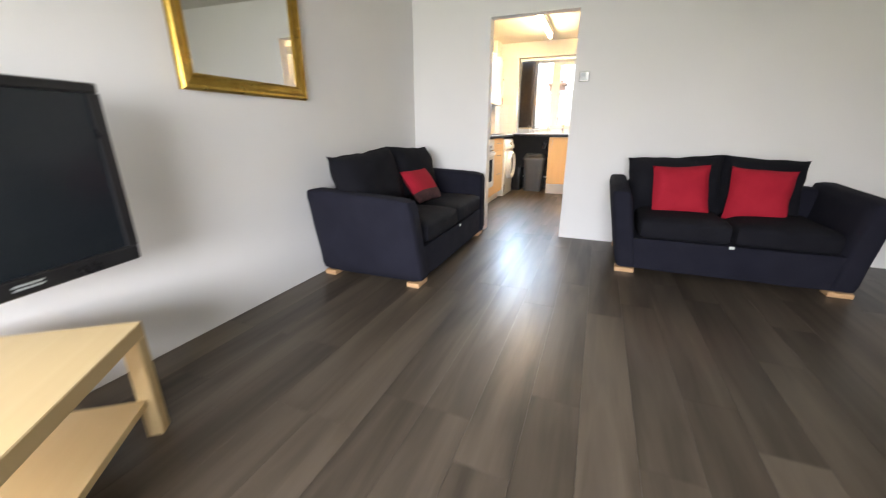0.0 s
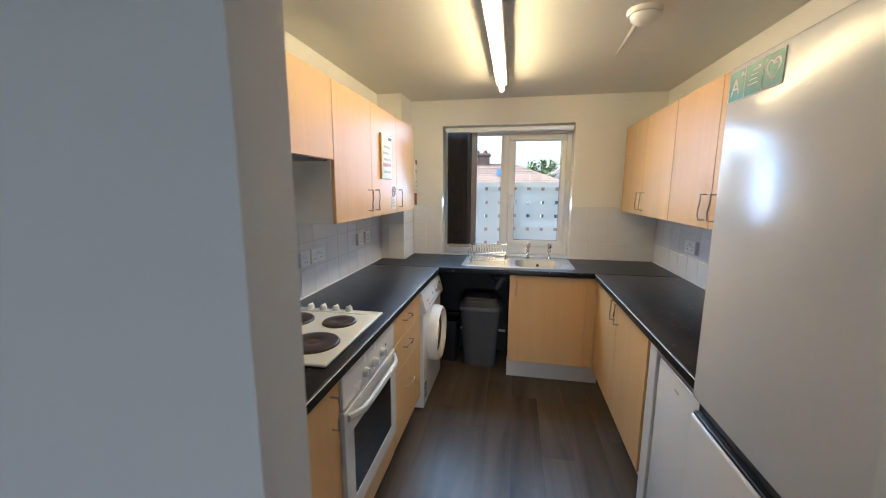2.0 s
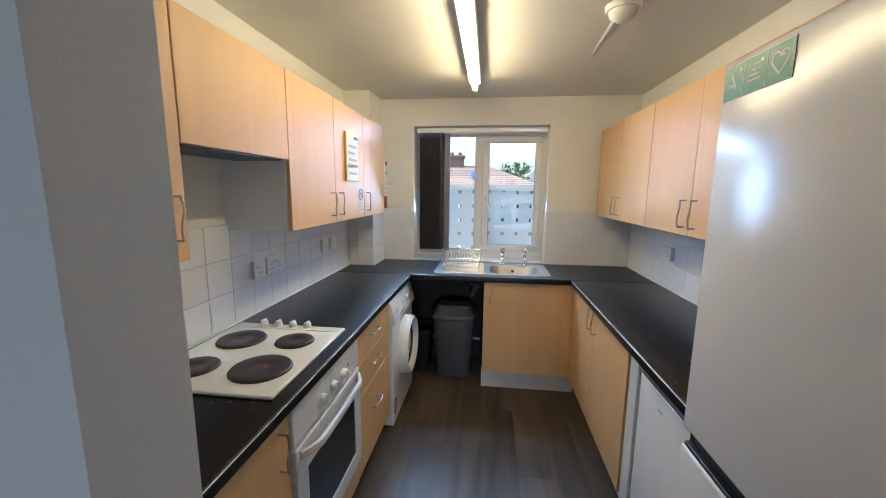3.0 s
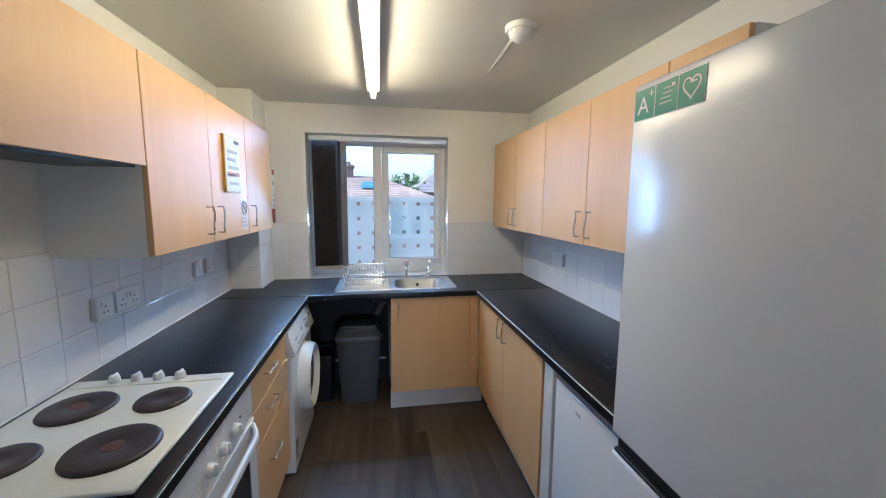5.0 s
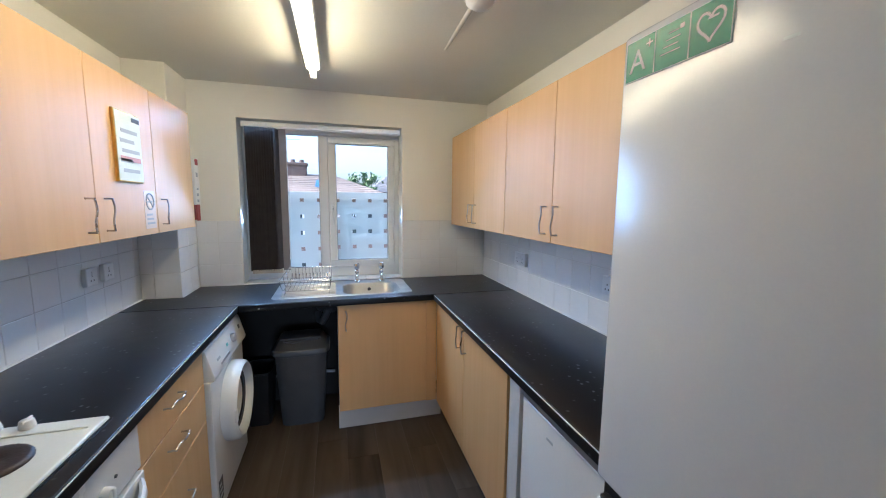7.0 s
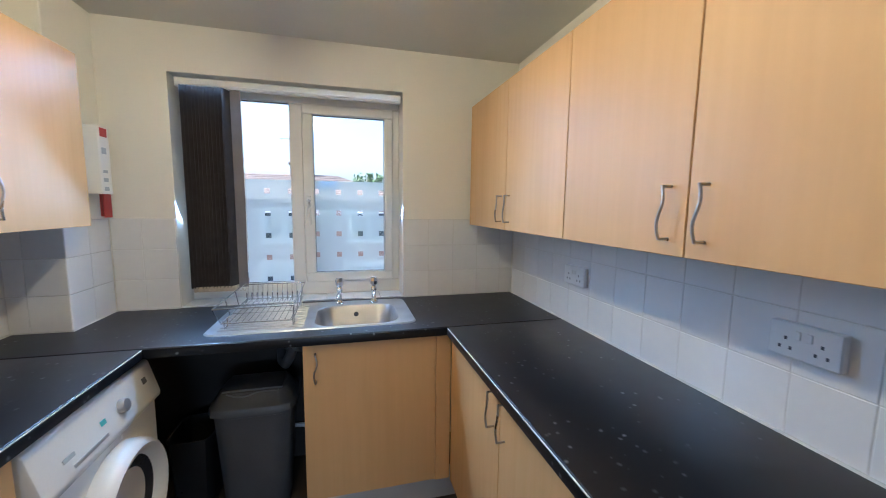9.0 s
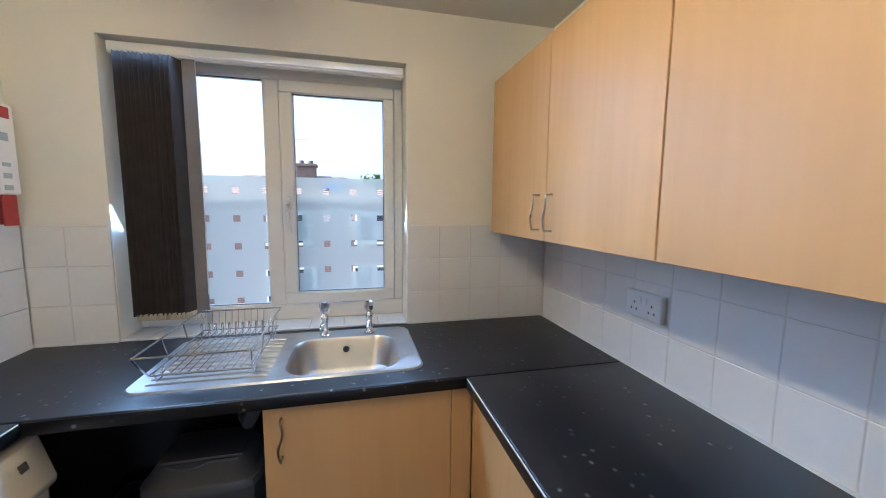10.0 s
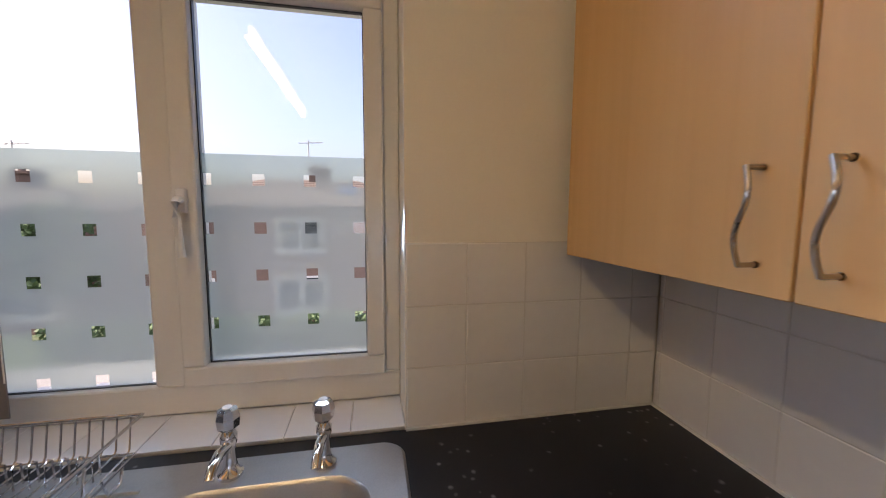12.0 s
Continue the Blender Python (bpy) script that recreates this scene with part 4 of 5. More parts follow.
b = B()
ocx, ocy, ohx, ohy = (SX0_ + SX1_) / 2, (SY0_ + SY1_) / 2, (SX1_ - SX0_) / 2, (SY1_ - SY0_) / 2
rim_low = [b.verts.new((x, y, CT + 0.0008)) for x, y in round_rect(ocx, ocy, ohx, ohy, 0.05)]
rim_top = [b.verts.new((x, y, CT + 0.006)) for x, y in round_rect(ocx, ocy, ohx - 0.006, ohy - 0.006, 0.046)]
rim_in = [b.verts.new((x, y, CT + 0.0045)) for x, y in round_rect(ocx, ocy, ohx - 0.016, ohy - 0.016, 0.04)]
bowl0 = [b.verts.new((x, y, CT + 0.0045)) for x, y in round_rect(BCX, BCY, BHX, BHY, 0.085)]
bowl1 = [b.verts.new((x, y, CT - 0.004)) for x, y in round_rect(BCX, BCY, BHX - 0.008, BHY - 0.008, 0.08)]
bowl2 = [b.verts.new((x, y, CT - 0.115)) for x, y in round_rect(BCX, BCY, BHX - 0.022, BHY - 0.022, 0.07)]
bowl3 = [b.verts.new((x, y, CT - 0.145)) for x, y in round_rect(BCX, BCY, BHX - 0.055, BHY - 0.055, 0.05)]
n = len(rim_low)
for r0, r1 in ((rim_low, rim_top), (rim_top, rim_in), (bowl0, bowl1), (bowl1, bowl2), (bowl2, bowl3)):
    for i in range(n):
        j = (i + 1) % n
        b.faces.new((r0[i], r0[j], r1[j], r1[i]))
b.faces.new(bowl3)
for i in range(n):
    j = (i + 1) % n
    b.faces.new((rim_in[i], rim_in[j], bowl0[j], bowl0[i]))
part("basin", b, M_STEEL, sink, smooth=True)
for i in range(10):
    y = 6.245 + i * 0.037
    b = B()
    pipe(b, [(-0.985, y, CT + 0.0035), (-0.970, y, CT + 0.0058), (-0.66, y, CT + 0.0058), (-0.645, y, CT + 0.0035)], 0.005, 6)
    part("drainer_rib", b, M_STEEL, sink, smooth=True)
b = B()
cy(b, (BCX, BCY + BHY - 0.0105, CT - 0.042), (BCX, BCY + BHY - 0.018, CT - 0.042), 0.0125, 16)
part("overflow", b, M_BLACK, sink)
b = B()
lathe(b, [(0, 0), (0.040, 0), (0.040, 0.002), (0.030, 0.004), (0.022, 0.001), (0, 0.001)], pose(BCX, BCY, CT - 0.1445), 24)
part("drain", b, M_CHROME, sink, "round plug hole", True)
for x in (-0.493, -0.310):
    tap = thing("tap", "chrome pillar tap with a faceted head on the sink", "tap", pose(x, 6.600, CT + 0.0045), group="sink taps")
    b = B()
    lathe(b, [(0.0, 0), (0.024, 0), (0.024, 0.006), (0.016, 0.012), (0.012, 0.030), (0.0115, 0.060), (0.016, 0.072), (0.016, 0.085), (0.010, 0.094), (0.0, 0.094)], None, 20)
    pipe(b, [(0, -0.008, 0.068), (-0.004, -0.040, 0.070), (-0.006, -0.070, 0.060), (-0.006, -0.082, 0.047)], 0.0095, 10)
    part("body", b, M_CHROME, tap, smooth=True)
    b = B()
    lathe(b, [(0.0, 0.0945), (0.012, 0.0945), (0.021, 0.104), (0.023, 0.122), (0.019, 0.138), (0.012, 0.142), (0.0, 0.142)], None, 8)
    hd = part("head", b, M_CHROME, tap, "faceted chrome head")
    b = B()
    cy(b, (0, 0, 0.1418), (0, 0, 0.1435), 0.009, 16)
    part("cap", b, M_WHITE_PLASTIC, hd)

# ---- dish rack ----
rack = thing("dish_rack", "chrome wire dish rack on the drainer", "rack")
RX0, RX1, RY0, RY1, RZ = -0.975, -0.672, 6.165, 6.655, 1.030
b = B()
pipe(b, [(RX0, RY0, RZ), (RX1, RY0 + 0.01, RZ), (RX1, RY1, RZ), (RX0, RY1, RZ)], 0.0032, 8, True)
part("rim", b, M_WIRE, rack, smooth=True)
b = B()
gx0, gx1, gy0, gy1, gz = RX0 + 0.012, RX1 - 0.012, RY0 + 0.055, RY1 - 0.012, 0.958
pipe(b, [(gx0, gy0, gz - 0.004), (gx1, gy0, gz - 0.004), (gx1, gy1, gz - 0.004), (gx0, gy1, gz - 0.004)], 0.0026, 8, True)
for y in (gy0 + 0.15, gy0 + 0.30):
    pipe(b, [(gx0, y, gz - 0.004), (gx1, y, gz - 0.004)], 0.0022, 6)
part("base_frame", b, M_WIRE, rack, smooth=True)
for x0, y0, x1, y1 in ((RX0, RY0, gx0, gy0), (RX1, RY0 + 0.01, gx1, gy0), (RX0, RY0 + 0.17, gx0, gy0 + 0.13), (RX1, RY0 + 0.17, gx1, gy0 + 0.13), (RX0, RY0 + 0.33, gx0, gy0 + 0.28), (RX1, RY0 + 0.33, gx1, gy0 + 0.28)):
    b = B()
    pipe(b, [(x0, y0, RZ - 0.002), ((x0 + x1) / 2, (y0 + y1) / 2, (RZ + gz) / 2 - 0.006), (x1, y1, gz - 0.003)], 0.0026, 6)
    part("upright", b, M_WIRE, rack, smooth=True)
for i in range(12):
    x = gx0 + 0.008 + i * (gx1 - gx0 - 0.016) / 11
    b = B()
    pipe(b, [(x, gy0 - 0.002, gz + 0.006), (x, gy0 + 0.004, gz), (x, gy1 - 0.010, gz), (x, gy1 - 0.002, gz + 0.008), (x, RY1 - 0.003, RZ - 0.003)], 0.0019, 6)
    part("wire", b, M_WIRE, rack, smooth=True)
y = gy1 - 0.075
for i in range(11):
    x = gx0 + 0.008 + (i + 0.5) * (gx1 - gx0 - 0.016) / 11
    b = B()
    pipe(b, [(x, y - 0.010, gz), (x, y - 0.008, gz + 0.040), (x, y, gz + 0.046), (x, y + 0.008, gz + 0.040), (x, y + 0.010, gz)], 0.0018, 6)
    part("plate_divider", b, M_WIRE, rack, smooth=True)
for x in (gx0 + 0.004, gx1 - 0.004):
    for y in (gy0 + 0.05, gy1 - 0.06):
        b = B()
        pipe(b, [(x, y - 0.030, gz), (x, y - 0.016, CT + 0.012), (x, y + 0.016, CT + 0.012), (x, y + 0.030, gz)], 0.0026, 6)
        part("leg", b, M_WIRE, rack, smooth=True)

# ---- fridges ----
fridge = thing("fridge_freezer", "tall white fridge freezer with a green energy label", "fridge")
FX, FYA, FYB, FT = -0.090, 3.838, 4.397, 1.828
part("body", bx(B(), FX + 0.062, 0.552, FYA, FYB, 0.02, FT, 0.006, 2), M_FRIDGE, fridge)
b = B()
bx(b, FX, FX + 0.058, FYA, FYB, 0.920, FT, 0.010, 3)
up = part("upper_door", b, M_FRIDGE, fridge, "glossy white upper door", True)
b = B()
bx(b, FX, FX + 0.058, FYA, FYB, 0.060, 0.872, 0.010, 3)
part("lower_door", b, M_FRIDGE, fridge, "glossy white lower door", True)
b = B()
bx(b, FX + 0.022, FX + 0.060, FYA + 0.004, FYB - 0.004, 0.8725, 0.9195)
bx(b, FX + 0.004, FX + 0.022, FYA + 0.01, FYB - 0.012, 0.8725, 0.884, 0.002)
part("grip_recess", b, M_BLACK, fridge, "black recessed grip between the doors")
# energy label
LX = FX - 0.0012
label = part("energy_label", bx(B(), LX, FX - 0.0001, 4.183, 4.385, 1.740, 1.812), M_GREEN, up, "green and white energy label")
b = B()
for y0, y1, z0, z1 in ((4.183, 4.385, 1.740, 1.7415), (4.183, 4.385, 1.8105, 1.812), (4.183, 4.1845, 1.742, 1.81), (4.3835, 4.385, 1.742, 1.81), (4.3175, 4.3195, 1.742, 1.81), (4.2505, 4.2525, 1.742, 1.81)):
    bx(b, LX - 0.0005, LX - 0.0001, y0, y1, z0, z1)
for k in range(4):
    bx(b, LX - 0.0005, LX - 0.0001, 4.268 + 0.004 * (k % 2), 4.306 - 0.005 * k, 1.764 + 0.010 * k, 1.7658 + 0.010 * k)
bx(b, LX - 0.0005, LX - 0.0001, 4.262, 4.270, 1.794, 1.801)
# the pale outline of a heart
pts = []
for i in range(29):
    a = 2 * math.pi * i / 28
    pts.append((4.217 - 0.00135 * 16 * math.sin(a) ** 3, 1.779 + 0.0015 * (13 * math.cos(a) - 5 * math.cos(2 * a) - 2 * math.cos(3 * a) - math.cos(4 * a))))
for (ya, za), (yb, zb) in zip(pts, pts[1:]):
    d = Vector((yb - ya, zb - za)).normalized() * 0.0021
    b.faces.new([b.verts.new((LX - 0.0004, y, z)) for y, z in ((ya - d.y, za + d.x), (ya + d.y, za - d.x), (yb + d.y, zb - d.x), (yb - d.y, zb + d.x))])
bx(b, LX - 0.0005, LX - 0.0001, 4.205, 4.222, 1.786, 1.789)
part("print", b, M_PRINT, label)


def lettering(text, size, m, material, parent, name="lettering"):
    cu = bpy.data.curves.new(name, "FONT")
    cu.body, cu.size, cu.extrude, cu.align_x, cu.align_y = text, size, 0.0002, "CENTER", "CENTER"
    tmp = bpy.data.objects.new("tmp", cu)
    scene.collection.objects.link(tmp)
    me = bpy.data.meshes.new_from_object(tmp.evaluated_get(bpy.context.evaluated_depsgraph_get()))
    bpy.data.objects.remove(tmp)
    me.materials.clear()
    me.materials.append(material)
    me.transform(m)
    ob = new(name, me)
    ob.parent = parent
    return ob


FACE_XM = Matrix(((0, 0, -1, 0), (-1, 0, 0, 0), (0, 1, 0, 0), (0, 0, 0, 1)))   # text read when looking along +x
FACE_XP = Matrix(((0, 0, 1, 0), (1, 0, 0, 0), (0, 1, 0, 0), (0, 0, 0, 1)))     # text read when looking along -x
lettering("A", 0.056, Matrix.Translation((LX - 0.0004, 4.356, 1.772)) @ FACE_XM, M_PRINT, label)
lettering("+", 0.030, Matrix.Translation((LX - 0.0004, 4.331, 1.795)) @ FACE_XM, M_PRINT, label)
part("scuff_mark", bx(B(), FX - 0.0006, FX - 0.0001, 4.100, 4.118, 1.716, 1.720), M_PRINT, up)

small = thing("small_fridge", "small white fridge under the worktop", "fridge")
part("body", bx(B(), 0.075, 0.55, 4.452, 4.935, 0.015, 0.850, 0.004), M_WHITE_ENAMEL, small)
part("door", bx(B(), 0.020, 0.070, 4.452, 4.935, 0.060, 0.806, 0.008, 3), M_WHITE_ENAMEL, small, "white fridge door", True)
part("top_trim", bx(B(), 0.016, 0.074, 4.452, 4.935, 0.810, 0.846, 0.006, 2), M_SILVER, small, "grey top trim with grip")
part("badge", bx(B(), 0.0188, 0.0205, 4.73, 4.765, 0.742, 0.751), M_GREY_PRINT, small)

# ---- lights and alarm ----
batten = thing("tube_light", "lit fluorescent tube on a white ceiling batten", "ceiling light")
TY0, TY1, TX, TZ = 4.640, 6.115, -0.738, 2.228
b = B()
bx(b, TX - 0.040, TX + 0.040, TY0 + 0.02, TY1 - 0.02, 2.252, HC - 0.0005, 0.006, 2)
part("batten", b, M_WHITE_PLASTIC, batten)
for y0, y1 in ((TY0 - 0.008, TY0 + 0.022), (TY1 - 0.022, TY1 + 0.008)):
    part("end_cap", bx(B(), TX - 0.017, TX + 0.017, y0, y1, 2.207, 2.2515, 0.005, 2), M_WHITE_PLASTIC, batten)
b = B()
cy(b, (TX, TY0 + 0.0225, TZ), (TX, TY1 - 0.0225, TZ), 0.0155, 16)
part("tube", b, M_TUBE, batten, "glowing warm white tube", True)

alarm = thing("smoke_alarm", "white round smoke alarm on the ceiling", "smoke alarm", pose(-0.085, 5.19, HC) @ Matrix.Diagonal((1.2, 1.2, 1.25, 1)))
b = B()
lathe(b, [(0, -0.018), (0.055, -0.018), (0.060, -0.012), (0.060, -0.0005), (0, -0.0005)], None, 32)
part("base", b, M_WHITE_PLASTIC, alarm, smooth=True)
b = B()
lathe(b, [(0, -0.050), (0.020, -0.050), (0.030, -0.044), (0.044, -0.034), (0.048, -0.0185), (0, -0.0185)], None, 32)
part("sensor", b, M_WHITE_PLASTIC, alarm, smooth=True)
ridge = thing("cable_cover", "white painted cable cover on the ceiling", "cable cover")
b = B()
pipe(b, [(-0.078, 5.25, HC + 0.012), (-0.070, 5.45, HC + 0.013), (-0.060, 5.75, HC + 0.016)], 0.018, 14)
part("cover", b, M_CEILING, ridge, smooth=True)


# ---- sockets, notices ----
def socket(label, wall, a0, a1, z0, z1, switches, switch_first=False):
    """A switched socket plate on a wall facing +x ('w') or -x ('e')."""
    s = thing("wall_socket", label, "socket", group="kitchen sockets")
    sg = 1 if wall == "w" else -1
    base = (XW_K + 0.0085) if wall == "w" else (XE_K - 0.0085)

    def slab(name, d0, d1, y0, y1, za, zb, mt, parent, bev=0.0):
        x0, x1 = sorted((base + sg * d0, base + sg * d1))
        return part(name, bx(B(), x0, x1, y0, y1, za, zb, bev), mt, parent)

    p = slab("plate", 0, 0.022, a0, a1, z0, z1, M_WHITE_PLASTIC, s, 0.003)
    w = a1 - a0
    zc = (z0 + z1) / 2
    for f in switches:
        slab("rocker", 0.0218, 0.026, a0 + w * f - 0.006, a0 + w * f + 0.006, zc + 0.006, zc + 0.026, M_WHITE_PLASTIC, p, 0.001)
    for f in (0.25, 0.75) if w > 0.12 else (0.5,):
        for dy, dz in ((0, 0.012), (-0.011, -0.010), (0.011, -0.010)):
            slab("pin_hole", 0.0217, 0.0224, a0 + w * f + dy - 0.003, a0 + w * f + dy + 0.003, zc + dz - 0.012, zc + dz - 0.004, M_DARK_PRINT, p)
    return s


socket("white cooker switch plate on the tiles", "w", 5.085, 5.180, 1.088, 1.176, (0.3,))
socket("white double wall socket on the tiles", "w", 5.195, 5.345, 1.090, 1.176, (0.42, 0.58))
socket("white wall switch on the tiles", "w", 5.86, 5.945, 1.102, 1.188, (0.5,))
socket("white single wall socket on the tiles", "w", 6.00, 6.085, 1.102, 1.188, (0.5,))
socket("white double wall socket near the window", "e", 5.930, 6.080, 1.100, 1.186, (0.42, 0.58))
socket("white double wall socket above the worktop", "e", 5.048, 5.190, 1.106, 1.189, (0.42, 0.58))

notice = thing("notice", "framed printed notice with a brass edge on the cupboard door", "notice")
NX = UX
part("frame", bx(B(), NX, NX + 0.012, 5.560, 5.765, 1.585, 1.872, 0.002), M_GOLD, notice, "brass edged frame")
part("sheet", bx(B(), NX + 0.0122, NX + 0.0135, 5.566, 5.759, 1.591, 1.866), M_PAPER, notice, "printed paper")
b = B()
for k, (y0, y1) in enumerate(((5.60, 5.73), (5.585, 5.68), (5.60, 5.74), (5.59, 5.70), (5.60, 5.73))):
    bx(b, NX + 0.0136, NX + 0.0142, y0, y1, 1.625 + 0.040 * k, 1.640 + 0.040 * k)
part("print", b, M_GREY_PRINT, notice)
part("heading", bx(B(), NX + 0.0136, NX + 0.0142, 5.690, 5.755, 1.838, 1.856), M_DARK_PRINT, notice)
part("red_line", bx(B(), NX + 0.0136, NX + 0.0142, 5.585, 5.745, 1.670, 1.690), M_PINK, notice)
sign = thing("no_smoking_sticker", "clear no smoking sticker on the cupboard door", "sticker")
part("sheet", bx(B(), NX, NX + 0.001, 5.775, 5.880, 1.380, 1.555), M_CLEAR_STICKER, sign)
b = B()
pts = [(NX + 0.0016, 5.8275 + 0.036 * math.cos(2 * math.pi * i / 24), 1.505 + 0.036 * math.sin(2 * math.pi * i / 24)) for i in range(24)]
pipe(b, pts, 0.004, 6, True)
pipe(b, [(NX + 0.0016, 5.802, 1.530), (NX + 0.0016, 5.853, 1.480)], 0.0035, 6)
bx(b, NX + 0.0011, NX + 0.0016, 5.805, 5.850, 1.500, 1.508)
part("symbol", b, M_GREY_PRINT, sign)
b = B()
for k in range(3):
    bx(b, NX + 0.0011, NX + 0.0016, 5.79, 5.865 - 0.01 * k, 1.400 + 0.020 * k, 1.409 + 0.020 * k)
part("print", b, M_GREY_PRINT, sign)

blanket = thing("fire_blanket", "white fire blanket box with red label and pull tab", "fire blanket")
part("case", bx(B(), -1.5748, -1.508, 6.565, 6.645, 1.485, 1.790, 0.006, 2), M_KITCHEN_WALL, blanket)
part("label", bx(B(), -1.5082, -1.5065, 6.575, 6.625, 1.742, 1.780), M_SIGN_RED, blanket, "red printed label")
for z0, z1 in ((1.66, 1.70), (1.575, 1.60), (1.535, 1.565), (1.495, 1.525)):
    part("pictogram", bx(B(), -1.5082, -1.5068, 6.580, 6.612, z0 + 0.006, z1 - 0.006), M_GREY_PRINT, blanket)
b = B()
bx(b, -1.527, -1.523, 6.570, 6.627, 1.385, 1.486, 0.001)
bx(b, -1.512, -1.508, 6.565, 6.622, 1.380, 1.486, 0.001)
part("pull_tab", b, M_SIGN_RED, blanket, "red pull tab")

# ---- living room ----
def sofa(label, m, wide=1.0, lean=0.0, short=0.0):
    s = thing("sofa", label, "sofa", m, "pair of sofas")
    part("base", rbox(B(), -0.66 * wide, 0.66 * wide, -0.385, 0.37, 0.034, 0.265, 0.018, 8, 0, 0.004, 1), M_SOFA, s, "navy cloth base", True)
    for sx in (-1, 1):
        bm = B()
        rbox(bm, 0.540, 0.685, -0.405, 0.395, 0.030, 0.590, 0.045, 10, 0.0, 0.004, sx)
        for v in bm.verts:
            f = max(0, v.co.z - 0.05) / 0.54
            v.co.x += 0.095 * f ** 1.1
            v.co.y += 0.035 * f * (1 if v.co.y < 0 else 0)
            v.co.z += 0.05 * (v.co.y + 0.4) * f
            v.co.x *= sx
        bmesh.ops.scale(bm, vec=(wide, 1, 1), verts=bm.verts)
        part("arm", bm, M_SOFA, s, "flared cloth arm", True)
    bm = B()
    rbox(bm, -0.62, 0.62, 0.20, 0.40, 0.255, 0.600, 0.05, 9, 0, 0.004, 3)
    part("backrest", bm, M_SOFA, s, "", True)
    for k, sx in enumerate((-1, 1)):
        bm = B()
        x0, x1 = sorted((0.004 * sx, 0.560 * sx * wide))
        rbox(bm, x0, x1, -0.400, 0.20, 0.262, 0.405, 0.045, 10, 0.025, 0.006, 5 + k)
        part("seat_cushion", bm, M_SOFA_DARK, s, "black cloth seat cushion", True)
        bm = B()
        pillow(bm, 0.66 + 0.75 * lean - (short if sx > 0 else 0), 0.45, 0.22, pose(0.305 * sx - (short / 2 if sx > 0 else 0) - (lean * 0.8 if sx < 0 else lean * 0.25), 0.145, 0.580 + 0.38 * lean, -16, 3 * sx, 0), 16, 0.06, 0.012, 9 + k)
        part("back_cushion", bm, M_SOFA_DARK, s, "black cloth back cushion", True)
        for yy in (-0.335, 0.32):
            x0, x1 = sorted((0.550 * sx * wide, 0.680 * sx * wide))
            part("foot", bx(B(), x0, x1, yy - 0.045, yy + 0.045, 0, 0.032, 0.003), M_FOOT, s, "light wooden foot")
    part("tag", bx(B(), -0.020, 0.010, -0.408, -0.402, 0.250, 0.268, 0.002), M_PRINT, s, "small white cloth tag")
    return s


sofa("two-seat navy cloth sofa against the side wall", pose(-1.295, 2.765, 0, 0, 0, 90), 1.092, 0.14)
sofa("two-seat navy cloth sofa against the kitchen wall", pose(0.952, 3.232, 0), 0.985, 0.0, 0.13)


def throw_pillow(label, m, two_tone=False, seed=0.0):
    p = thing("throw_pillow", label, "pillow", m, "red throw pillows")
    if two_tone:
        part("cover", pillow(B(), 0.300, 0.390, 0.10, None, 14, 0.04, 0.006, seed, -1.0, 0.42), M_RED, p, "plain red half", True)
        part("printed_half", pillow(B(), 0.300, 0.390, 0.10, None, 14, 0.04, 0.006, seed, 0.42, 1.0), M_RED_DARK, p, "brown patterned half", True)
    else:
        part("cover", pillow(B(), 0.37, 0.37, 0.13, None, 16, 0.05, 0.008, seed), M_RED, p, "", True)
    return p


throw_pillow("red and brown patterned square pillow on the sofa", pose(-1.272, 2.862, 0.547, -90, 54, -5.7), True, 2)
throw_pillow("plain red square pillow on the sofa", pose(0.665, 3.190, 0.560, -17, -3, 3), seed=4)
throw_pillow("plain red square pillow with a creased corner on the sofa", pose(1.135, 3.185, 0.555, -17, 4, -3), seed=7)

mirror = thing("wall_mirror", "large wall mirror in a gilt frame", "mirror", Matrix.Translation((XW + 0.013, 1.63, 0)) @ pose(0, 0, 0, 0, 0, 1.6) @ Matrix.Translation((0, -1.63, 0)))
MY0, MY1, MZ0, MZ1, MW = 1.222, 2.038, 1.168, 1.812, 0.075


def frame_side(p0, p1, inward, name):
    """A moulded frame length, mitred at both ends."""
    prof = ((0.0, 0.0), (0.0, 0.020), (0.010, 0.030), (0.022, 0.030), (0.034, 0.022), (0.050, 0.018), (0.062, 0.022), (0.075, 0.012), (0.075, 0.0))
    bm = B()
    p0, p1, inward = Vector(p0), Vector(p1), Vector(inward)
    d = (p1 - p0).normalized()
    rows = []
    for end, sgn in ((p0, 1), (p1, -1)):
        rows.append([bm.verts.new(end + inward * a + d * sgn * a + Vector((1, 0, 0)) * h) for a, h in prof])
    k = len(prof)
    for i in range(k - 1):
        bm.faces.new((rows[0][i], rows[0][i + 1], rows[1][i + 1], rows[1][i]))
    bm.faces.new((rows[0][k - 1], rows[0][0], rows[1][0], rows[1][k - 1]))
    bm.faces.new(rows[0])
    bm.faces.new(rows[1][::-1])
    return part(name, bm, M_GOLD, mirror, "gilt moulding")


